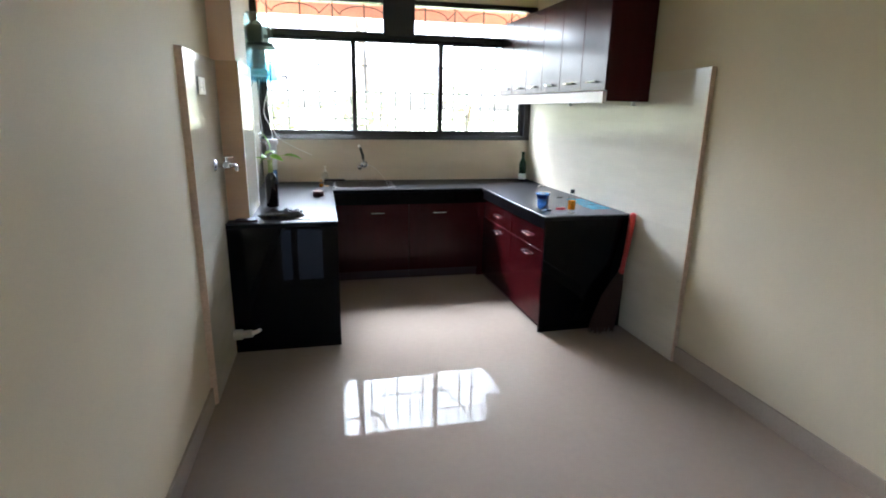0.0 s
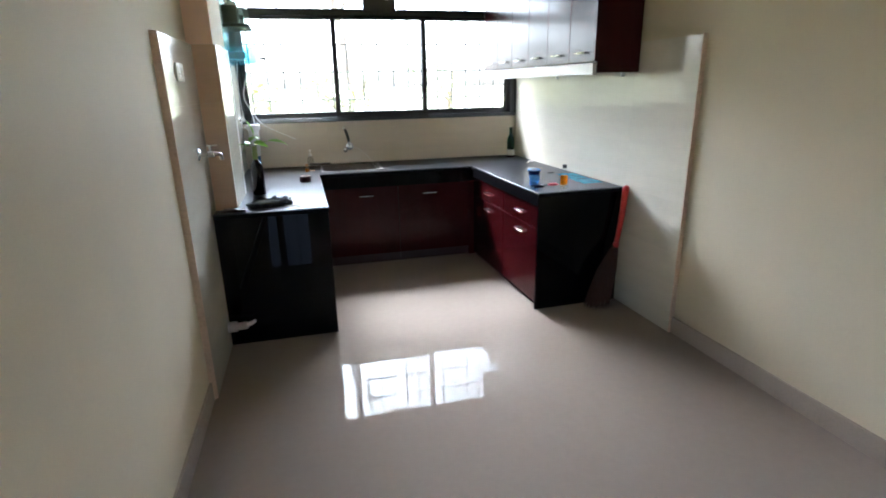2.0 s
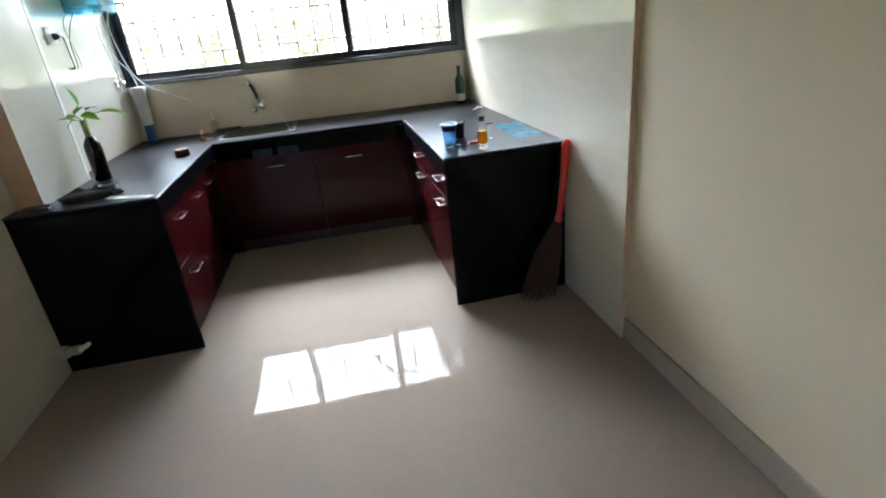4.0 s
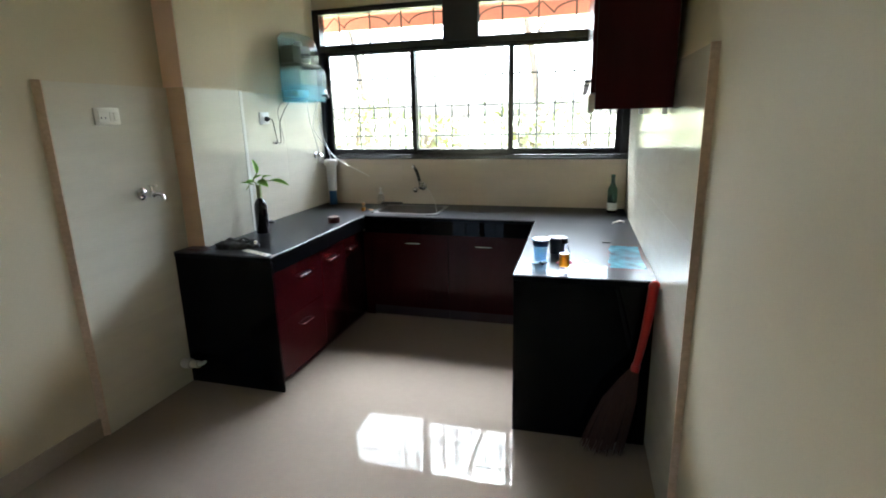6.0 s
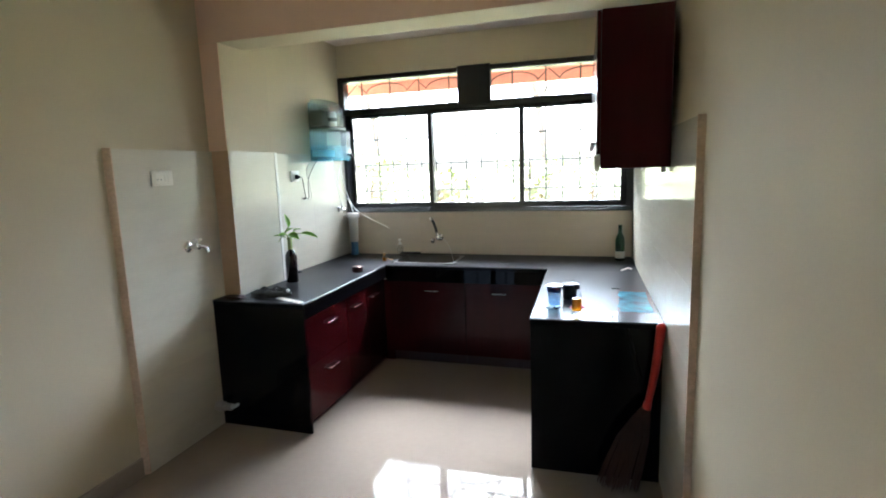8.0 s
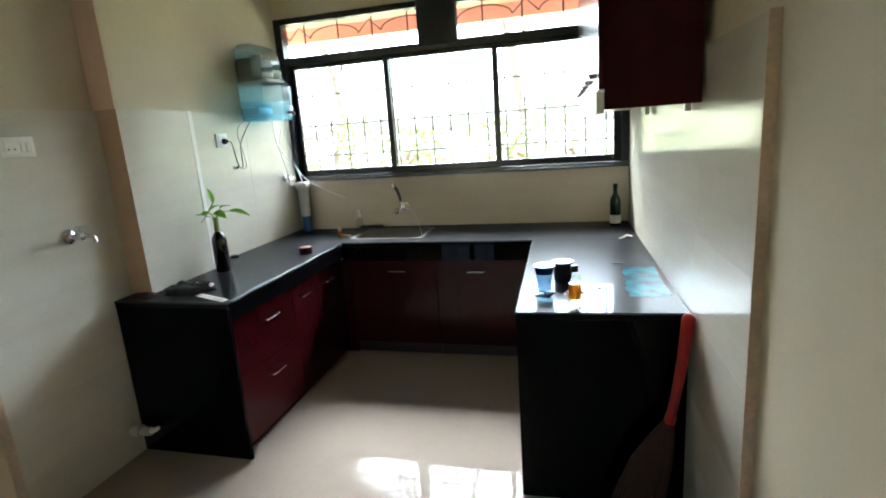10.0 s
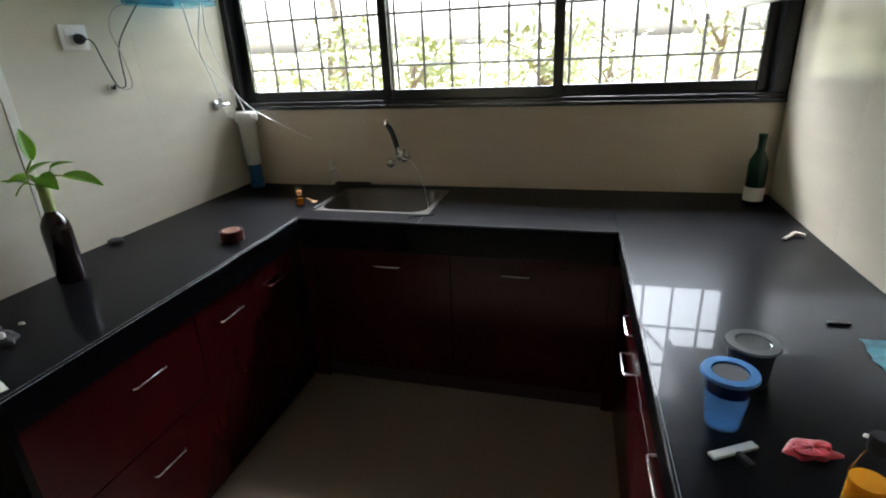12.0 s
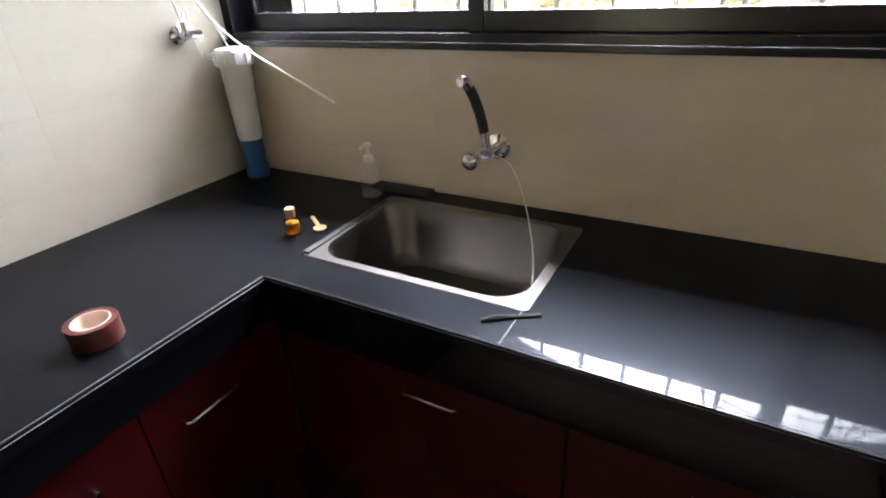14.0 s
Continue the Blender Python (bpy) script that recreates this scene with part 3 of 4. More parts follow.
part("bottom_board", box(0, W - 0.02, 0.02, 0.338, UZ0 - 0.05, UZ0 - 0.032), "cream", upper, "cream laminate underside")
for k in range(6):
    d = part("door", box(W / 6 * k + 0.0015, W / 6 * (k + 1) - 0.0015, 0.0, 0.019, UZ0, UZ1, 0.002), "red", upper)
    handle(d, Matrix.Translation((W / 6 * (k + 0.5), 0.001, UZ0 + 0.058)), 0.12, 0.006, "chrome")
for s in (0.16, 1.1):
    part("bracket", box(W - s - 0.012, W - s + 0.012, 0.315, 0.338, UZ0 - 0.095, UZ0 - 0.051, 0.003), "white", upper, "white plastic hanging bracket")

# ---- sink ----
sink = thing("kitchen_sink", "brushed steel single-bowl sink let into the worktop", "sink", Matrix.Translation(((SX0 + SX1) / 2, (SY0 + SY1) / 2, COUNTER + 0.005)) @ pose(0, 0, 0, 0.92))


def rounded(w, d, r, z, n=6):
    out = []
    for cx, cy, a0 in ((w / 2 - r, d / 2 - r, 0), (-w / 2 + r, d / 2 - r, 90), (-w / 2 + r, -d / 2 + r, 180), (w / 2 - r, -d / 2 + r, 270)):
        for k in range(n + 1):
            a = radians(a0 + 90 * k / n)
            out.append((cx + r * math.cos(a), cy + r * math.sin(a), z))
    return out


def loft(rings, close_end=True):
    bm = bmesh.new()
    rows = [[bm.verts.new(p) for p in ring] for ring in rings]
    for a, b in zip(rows, rows[1:]):
        for k in range(len(a)):
            bm.faces.new((a[k], a[(k + 1) % len(a)], b[(k + 1) % len(b)], b[k]))
    if close_end:
        bm.faces.new(rows[-1])
    return bm


SW, SD = SX1 - SX0 - 0.002, SY1 - SY0 - 0.002
bm = loft([rounded(SW, SD, 0.012, -0.004), rounded(SW, SD, 0.012, 0.001), rounded(SW - 0.05, SD - 0.04, 0.075, 0.001), rounded(SW - 0.062, SD - 0.052, 0.075, -0.012),
           rounded(SW - 0.09, SD - 0.08, 0.07, -0.15), rounded(SW - 0.14, SD - 0.13, 0.06, -0.178), rounded(0.10, 0.10, 0.045, -0.183)])
part("bowl", bm, "steel", sink, smooth=True)
part("drain", lathe([(0.0, -0.178), (0.03, -0.178), (0.038, -0.1815), (0.042, -0.1825)]), "chrome", sink, smooth=True)


# ---- wall tiles: one panel a wall, each tile a piece ----
TH, TW, TG = 0.325, 0.65, 0.0008


def tile_panel(name, m, length, z0, z1, first=TW, mat="tile", label="glazed off-white wall tiles with fine joints"):
    """Local x runs along the wall, local -y faces the room, y = 0 is the tile face."""
    p = structure(part(name, box(0, length, 0.0005, 0.0265, z0, z1), "grout", m=m), label, "wall tiles")
    cuts = [0.0]
    while cuts[-1] < length - 0.01:
        cuts.append(min(length, first if len(cuts) == 1 else cuts[-1] + TW))
    rows, z = [], TILE_TOP
    while z > z0 + 0.01:
        rows.append((max(z - TH, z0), min(z, z1)))
        z -= TH
    shared = {}
    for a, b in zip(cuts, cuts[1:]):
        for c, d in rows:
            if d - c < 0.01:
                continue
            key = (round(b - a, 3), round(d - c, 3))
            if key not in shared:
                bm = box(TG / 2, b - a - TG / 2, 0, 0.0078, TG / 2, d - c - TG / 2)
                shared[key] = bpy.data.meshes.new("tile")
                bm.to_mesh(shared[key])
                bm.free()
                shared[key].materials.append(M[mat])
            t = new("tile", shared[key])
            t.matrix_basis = Matrix.Translation((a, 0, c))
            t.parent = p
    return p


def edge_fillet(name, m, lean):
    """Mortar run down the free edge of a tile panel: local y along the wall, local x out of it."""
    bm = bmesh.new()
    rings = []
    for k in range(24):
        z = 0.0 + (TILE_TOP + 0.004) * k / 23
        n = 0.004 * noise.noise(Vector((z * 5, lean, 0)))
        rings.append([bm.verts.new(p) for p in ((0.0, 0.0, z), (0.0, -lean - n, z), (0.012, -lean * 0.75 - n, z), (0.0285, -0.006 + n * 0.3, z), (0.0285, 0.0, z))])
    for a, b in zip(rings, rings[1:]):
        for k in range(5):
            bm.faces.new((a[k], a[(k + 1) % 5], b[(k + 1) % 5], b[k]))
    bm.faces.new(rings[0][::-1]), bm.faces.new(rings[-1])
    structure(part(name, bm, "mortar", m=m, smooth=True), "peach painted mortar edge of the tiling", "trim")


def wall_tiling():
    edge_fillet("trim_left", pose(LEFT, 2.6945, 0), 0.030)
    edge_fillet("trim_right", RW @ pose(0.0285, 0.0895, 0) @ Matrix.Diagonal((-1, 1, 1, 1)), 0.009)
    structure(part("trim_column", box(TILE_L + 0.002, -0.4995, 3.9385, 3.972, COUNTER + 0.001, TILE_TOP, 0.002), "trimtile"), "white tile strip down the column's rear corner", "trim")
    tile_panel("wall_tiles_left", pose(TILE_F, 2.695, 0, 0, 0, 90), 0.740, 0.0, TILE_TOP)
    tile_panel("wall_tiles_column", pose(TILE_F + 0.001, 3.4365, 0, 0, 0, 0), 0.128, 0.0, TILE_TOP, mat="warmlit_tile", label="glazed tiles on the column's front, warm reflected light coloured in as beige")
    tile_panel("wall_tiles_column_side", pose(-0.5015, 3.437, 0, 0, 0, 90), 0.50, COUNTER, TILE_TOP)
    tile_panel("wall_tiles_left_rear", pose(TILE_L, 3.974, 0, 0, 0, 90), BACK - 3.974, COUNTER, TILE_TOP)
    tile_panel("wall_tiles_window", pose(TILE_L, BACK, 0, 0, 0, 0), 2.672, COUNTER, 1.28, 0.76, "shaded_tile", "glazed wall tiles under the window, warm shade coloured in as tan")
    tile_panel("wall_tiles_right", RW @ pose(0, R_LEN - 0.03, 0, 0, 0, -90), R_LEN - 0.12, 0.0, TILE_TOP)

# ---- fittings on the left wall ----
def wall_tap():
    t = thing("wall_tap", "chrome bib tap on the tiled wall", "tap", Matrix.Translation((TILE_F, 3.150, 1.25)))
    out = pose(0, 0, 0, 0, 90, 0)
    part("flange", lathe([(0, 0.001), (0.034, 0.001), (0.036, 0.006), (0.028, 0.014), (0.014, 0.018), (0, 0.018)], 20, m=out), "chrome", t, smooth=True)
    part("body", lathe([(0, 0.016), (0.013, 0.017), (0.013, 0.05), (0.018, 0.055), (0.018, 0.085), (0.012, 0.092), (0, 0.093)], 16, m=out), "chrome", t, smooth=True)
    part("spout", tube([(0.07, 0, 0), (0.095, 0.018, 0.0), (0.112, 0.028, -0.008), (0.118, 0.032, -0.035)], 0.011, 10, smooth_steps=5), "chrome", t, smooth=True)
    part("stem", lathe([(0, 0.0), (0.008, 0.0), (0.008, 0.034), (0, 0.034)], 12, m=Matrix.Translation((0.068, 0, 0.012))), "chrome", t, smooth=True)
    part("lever", box(0.050, 0.108, -0.007, 0.007, 0.044, 0.052, 0.003), "chrome", t)


def switch_plate():
    t = thing("switch_plate", "white modular switch plate on the tiled wall", "switch", Matrix.Translation((TILE_F, 3.005, 1.678)))
    part("plate", box(0.0005, 0.009, -0.077, 0.077, -0.044, 0.044, 0.004), "ivory", t, smooth=True)
    part("socket_insert", box(0.0092, 0.011, -0.055, 0.0, -0.03, 0.03, 0.001), "ivory", t)
    part("rocker", box(0.0092, 0.012, 0.012, 0.034, -0.022, 0.022, 0.002), "ivory", t)
    part("rocker", box(0.0092, 0.012, 0.037, 0.059, -0.022, 0.022, 0.002), "ivory", t)
    for y in (-0.04, -0.015):
        part("pin_hole", lathe([(0, 0.0112), (0.004, 0.0112), (0.004, 0.0116), (0, 0.0116)], 8, m=Matrix.Translation((0, y, -0.008)) @ pose(0, 0, 0, 0, 90, 0)), "black", t)


def power_socket():
    t = thing("power_socket", "white wall socket with a black plug in it", "socket", Matrix.Translation((TILE_L, 4.343, 1.658)))
    part("plate", box(0.0005, 0.010, -0.058, 0.058, -0.045, 0.045, 0.004), "white", t, smooth=True)
    part("insert", box(0.0102, 0.0125, -0.040, 0.040, -0.030, 0.030, 0.001), "white", t)
    part("plug", lathe([(0, 0.0126), (0.019, 0.0126), (0.020, 0.022), (0.015, 0.036), (0.008, 0.046), (0, 0.047)], 14, m=Matrix.Translation((0, 0.008, -0.006)) @ pose(0, 0, 0, 0, 90, 0)), "black", t, "black moulded plug", True)
    cable = thing("power_cable", "thin black power cable from the socket to the purifier", "cable", Matrix.Translation((TILE_L, 4.343, 1.658)))
    part("lead", tube([(0.046, 0.008, -0.006), (0.052, 0.035, -0.02), (0.038, 0.075, -0.10), (0.022, 0.125, -0.185), (0.022, 0.165, -0.185), (0.020, 0.172, -0.12), (0.018, 0.185, -0.03), (0.022, 0.255, 0.06), (0.04, 0.315, 0.135)], 0.0028, 6, smooth_steps=6), "black", cable, smooth=True)
    spare = thing("power_cable", "thin grey adapter cable looped over the wall hook", "cable", Matrix.Translation((TILE_L, 4.452, 1.468)))
    part("lead", tube([(0.020, 0.004, 0.004), (0.030, 0.050, -0.012), (0.034, 0.080, 0.010), (0.030, 0.070, 0.110), (0.024, 0.045, 0.220), (0.030, 0.075, 0.290), (0.050, 0.130, 0.318)], 0.0024, 6, smooth_steps=6), "pipe", spare, smooth=True)
    clip = thing("wall_hook", "small dark wall hook holding the cable", "hook", Matrix.Translation((TILE_L, 4.452, 1.468)))
    part("pad", box(0.0005, 0.006, -0.02, 0.02, -0.010, 0.012, 0.002), "pipe", clip)
    part("peg", tube([(0.005, 0, 0), (0.020, 0, -0.004), (0.024, 0, 0.010)], 0.005, 8), "black", clip)


def water_purifier():
    """A two-storey gravity purifier: smoky dome of filters over a clear tank of water."""
    t = thing("water_purifier", "wall-mounted water purifier, smoky dome over a half-full blue tank", "water purifier", Matrix.Translation((TILE_L, 4.755, 1.79)))

    def shell(depth, width, r, levels, x0=0.012):
        return loft([[(x0 + (px + depth / 2) * sx, py * sy, z) for px, py, _ in rounded(depth, width, r, 0)] for sx, sy, z in levels])
    part("backplate", box(0.0005, 0.012, -0.135, 0.150, 0.0, 0.490, 0.004), "smoke", t, "smoky plastic back")
    part("tank", shell(0.225, 0.385, 0.05, ((0.90, 0.95, 0.0), (0.97, 0.985, 0.010), (1.0, 1.0, 0.05), (1.02, 1.0, 0.15), (1.03, 1.0, 0.215), (0.99, 0.985, 0.250), (0.92, 0.95, 0.262))), "bluewater", t, "clear pale blue water tank", True)
    part("water", shell(0.205, 0.365, 0.045, ((0.90, 0.95, 0.008), (0.98, 0.99, 0.025), (1.0, 1.0, 0.118), (0.99, 0.99, 0.120)), 0.018), "water", t, "blue water in the tank", True)
    part("inner_tray", box(0.03, 0.16, -0.165, 0.015, 0.030, 0.082, 0.010), "white", t, "white moulded tray under water", True)
    part("base_rim", shell(0.215, 0.372, 0.045, ((0.94, 0.97, -0.010), (1.0, 1.0, -0.006), (1.0, 1.0, 0.010), (0.96, 0.98, 0.014)), 0.014), "water", t, "translucent blue base rim", True)
    part("collar", shell(0.195, 0.335, 0.04, ((1.0, 1.0, 0.256), (1.02, 1.01, 0.262), (1.02, 1.01, 0.278), (0.98, 0.99, 0.284))), "innards", t, "dark collar between dome and tank", True)
    part("dome", shell(0.190, 0.325, 0.05, ((0.98, 0.99, 0.286), (1.0, 1.0, 0.30), (0.99, 0.99, 0.40), (0.92, 0.96, 0.462), (0.78, 0.88, 0.500), (0.58, 0.74, 0.515))), "smoke", t, "smoky translucent dome", True)
    part("filter_block", box(0.02, 0.135, -0.140, -0.015, 0.290, 0.420, 0.012), "innards", t, "dark filter block inside the dome", True)
    part("filter_cup", lathe([(0, 0.29), (0.050, 0.29), (0.056, 0.34), (0.056, 0.40), (0.046, 0.425), (0, 0.43)], 20, m=Matrix.Translation((0.10, 0.075, 0))), "white", t, "pale filter cup inside the dome", True)
    part("filter_band", lathe([(0.0568, 0.335), (0.0575, 0.337), (0.0575, 0.366), (0.0568, 0.368)], 20, m=Matrix.Translation((0.10, 0.075, 0))), "innards", t, "dark band round the filter cup", True)
    part("filter_cap", lathe([(0, 0.432), (0.036, 0.430), (0.038, 0.452), (0.024, 0.462), (0, 0.463)], 18, m=Matrix.Translation((0.085, 0.02, 0))), "white", t, smooth=True)
    tap = part("tap", tube([(0.238, 0.085, 0.042), (0.262, 0.085, 0.042), (0.282, 0.085, 0.040), (0.286, 0.085, 0.018)], 0.010, 10, smooth_steps=3), "black", t, "black dispensing tap", True)
    part("lever", box(0.262, 0.276, 0.072, 0.098, 0.056, 0.086, 0.004), "chrome", tap)


def filter_and_valve():
    x, y = -0.508, 5.165
    f = thing("water_filter", "white cartridge water filter standing on a blue base", "water filter", Matrix.Translation((x, y, COUNTER)))
    part("base", lathe([(0, 0), (0.036, 0), (0.038, 0.004), (0.038, 0.04), (0.035, 0.05), (0.035, 0.128), (0.025, 0.135), (0, 0.135)], 24), "bluecap", f, "dark blue base", True)
    part("housing", lathe([(0, 0.128), (0.037, 0.129), (0.040, 0.14), (0.047, 0.36), (0.050, 0.365), (0.0, 0.366)], 28), "white", f, smooth=True)
    part("cap", lathe([(0, 0.362), (0.055, 0.362), (0.057, 0.368), (0.056, 0.402), (0.050, 0.412), (0.03, 0.414), (0, 0.414)], 28), "white", f, "ribbed white cap", True)
    for k in range(10):
        a = 2 * math.pi * k / 10
        part("rib", box(0.0555, 0.061, -0.005, 0.005, 0.366, 0.404, 0.002), "white", f, m=pose(0, 0, 0, 0, 0, math.degrees(a)))
    part("port", tube([(-0.05, -0.02, 0.39), (-0.078, -0.03, 0.39)], 0.010, 8), "white", f)
    v = thing("angle_valve", "chrome angle valve on the tiled wall", "valve", Matrix.Translation((TILE_L, 5.06, 1.328)))
    out = pose(0, 0, 0, 0, 90, 0)
    part("flange", lathe([(0, 0.001), (0.026, 0.001), (0.027, 0.005), (0.014, 0.012), (0, 0.012)], 16, m=out), "chrome", v, smooth=True)
    part("body", lathe([(0, 0.01), (0.012, 0.01), (0.012, 0.05), (0, 0.052)], 12, m=out), "chrome", v, smooth=True)
    part("knob", tube([(0.034, 0.0, 0.0), (0.036, 0.03, 0.0), (0.037, 0.052, 0.0)], 0.014, 10), "chrome", v, smooth=True)
    part("outlet", tube([(0.034, 0, 0.008), (0.034, 0, 0.036)], 0.008, 10), "chrome", v, smooth=True)
    tubes = [
        ("white water tube hanging loose above the sink", [(-0.46, 4.93, 1.80), (-0.50, 4.97, 1.66), (-0.485, 5.06, 1.42), (-0.44, 5.135, 1.302), (-0.33, 5.17, 1.225), (-0.23, 5.18, 1.175), (-0.145, 5.185, 1.135)]),
        ("white water tube from purifier to filter", [(-0.45, 4.90, 1.80), (-0.52, 4.92, 1.60), (-0.535, 5.01, 1.50), (-0.50, 5.09, 1.40), (-0.49, 5.14, 1.285)]),
        ("white water tube from valve to purifier", [(-0.571, 5.06, 1.364), (-0.575, 5.04, 1.46), (-0.57, 4.96, 1.62), (-0.55, 4.90, 1.80)]),
        ("white water tube from filter to valve", [(-0.60 + 0.002, 5.125, 1.26), (-0.60 + 0.01, 5.10, 1.32), (-0.575, 5.085, 1.40), (-0.572, 5.064, 1.364)]),
    ]
    for label, pts in tubes:
        w = thing("water_tube", label, "tube", Matrix.Translation(pts[0]), "white water tubes")
        part("hose", tube([Vector(p) - Vector(pts[0]) for p in pts], 0.0032, 6, smooth_steps=8), "white", w, smooth=True)


def drain_stub():
    t = thing("drain_pipe", "grey pipe stub from the wall beside the end panel", "pipe", Matrix.Translation((TILE_F, 3.262, 0.15)))
    part("sleeve", tube([(0.001, 0, 0), (0.055, 0, 0.0)], 0.033, 14), "pipe", t, "worn grey sleeve", True)
    part("elbow", tube([(0.05, 0, 0), (0.09, 0, 0.0), (0.115, 0, 0.004)], 0.024, 12, smooth_steps=3), "pipe", t, smooth=True)
    part("nozzle", tube([(0.112, 0, 0.004), (0.145, 0, 0.014), (0.168, 0, 0.028)], 0.016, 10, smooth_steps=3, taper=0.009), "paper", t, "chipped white pipe end", True)


# ---- sink wall ----
def sink_mixer():
    t = thing("sink_tap", "chrome wall tap with a black swivel spout", "tap", Matrix.Translation((0.355, BACK, 1.04)))
    back = pose(0, 0, 0, 90, 0, 0)
    part("flange", lathe([(0, 0.001), (0.034, 0.001), (0.035, 0.006), (0.020, 0.016), (0, 0.016)], 20, m=back), "chrome", t, smooth=True)
    part("body", lathe([(0, 0.012), (0.014, 0.012), (0.014, 0.05), (0.018, 0.058), (0.018, 0.082), (0, 0.084)], 16, m=back), "chrome", t, smooth=True)
    part("knob", lathe([(0, -0.024), (0.015, -0.021), (0.024, -0.010), (0.026, 0.0), (0.022, 0.013), (0.010, 0.022), (0, 0.023)], 18, m=Matrix.Translation((-0.048, -0.075, -0.024)) @ pose(0, 0, 0, 0, 70, 0)), "chrome", t, "round chrome knob", True)
    part("collar", tube([(-0.004, -0.07, 0.01), (-0.010, -0.072, 0.058)], 0.012, 12), "chrome", t, smooth=True)
    part("spout", tube([(-0.010, -0.072, 0.055), (-0.018, -0.078, 0.10), (-0.031, -0.086, 0.145), (-0.043, -0.094, 0.172)], 0.0135, 12, smooth_steps=6), "rubber", t, "black rubber sleeve spout", True)
    part("nozzle", tube([(-0.041, -0.092, 0.168), (-0.047, -0.102, 0.182), (-0.053, -0.114, 0.184)], 0.0145, 12, smooth_steps=3), "chrome", t, "chrome nozzle", True)
    h = thing("clear_hose", "thin clear hose hanging from the tap into the sink", "hose", Matrix.Translation((0.36, 5.16, 1.04)))
    part("hose", tube([(0.012, 0.0, 0.0), (0.07, -0.02, -0.015), (0.14, -0.10, -0.075), (0.20, -0.20, -0.17), (0.215, -0.28, -0.25), (0.20, -0.33, -0.31)], 0.0016, 6, smooth_steps=8), "white", h, smooth=True)
    s = thing("soap_dispenser", "clear glass soap dispenser with a pump", "soap dispenser", Matrix.Translation((-0.028, 5.165, COUNTER)))
    part("bottle", lathe([(0, 0.001), (0.030, 0.001), (0.032, 0.006), (0.032, 0.07), (0.024, 0.092), (0.013, 0.102), (0.013, 0.112)], 20), "haze", s, smooth=True)
    part("pump", lathe([(0, 0.105), (0.015, 0.105), (0.015, 0.122), (0.006, 0.126), (0.006, 0.150), (0.011, 0.152), (0.011, 0.160), (0, 0.161)], 14), "cream", s, "pale pump head", True)
    part("spout", tube([(0, 0, 0.155), (0.0, -0.028, 0.155), (0, -0.036, 0.150)], 0.004, 8), "cream", s)
    r = thing("rubber_strip", "black rubber strip lying behind the sink", "strip", Matrix.Translation((0.06, 5.203, COUNTER + 0.0085)))
    part("strip", box(-0.10, 0.10, -0.022, 0.022, 0.0005, 0.018, 0.006), "rubber", r, smooth=True)
    r2 = thing("rubber_strip", "black rubber strip along the side of the sink", "strip", Matrix.Translation((0.052, 4.97, COUNTER)))
    part("strip", box(-0.011, 0.007, -0.19, 0.16, 0.0005, 0.009, 0.003), "rubber", r2)
    p = thing("twine_scrap", "dark scrap of twine at the sink's edge", "scrap", Matrix.Translation((0.56, 4.722, COUNTER)))
    part("twine", tube([(-0.012, -0.012, 0.004), (0.01, 0.006, 0.007), (0.05, 0.03, 0.004), (0.085, 0.05, 0.005)], 0.0035, 6, smooth_steps=5), "cloth", p)


# ---- things on the worktop ----
def leaf_mesh(length, width, curl):
    bm = bmesh.new()
    rows = []
    for i in range(9):
        u = i / 8
        w = width * math.sin(math.pi * min(1, u * 0.94 + 0.06)) ** 0.8 * (1 - 0.25 * u) + 0.0006
        zc = -curl * u * u * length
        rows.append([bm.verts.new((u * length, s * w / 2, zc + abs(s) * w * 0.18)) for s in (-1, -0.5, 0, 0.5, 1)])
    for a, b in zip(rows, rows[1:]):
        for k in range(4):
            bm.faces.new((a[k], a[k + 1], b[k + 1], b[k]))
    bmesh.ops.solidify(bm, geom=bm.faces[:], thickness=0.0007)
    return bm


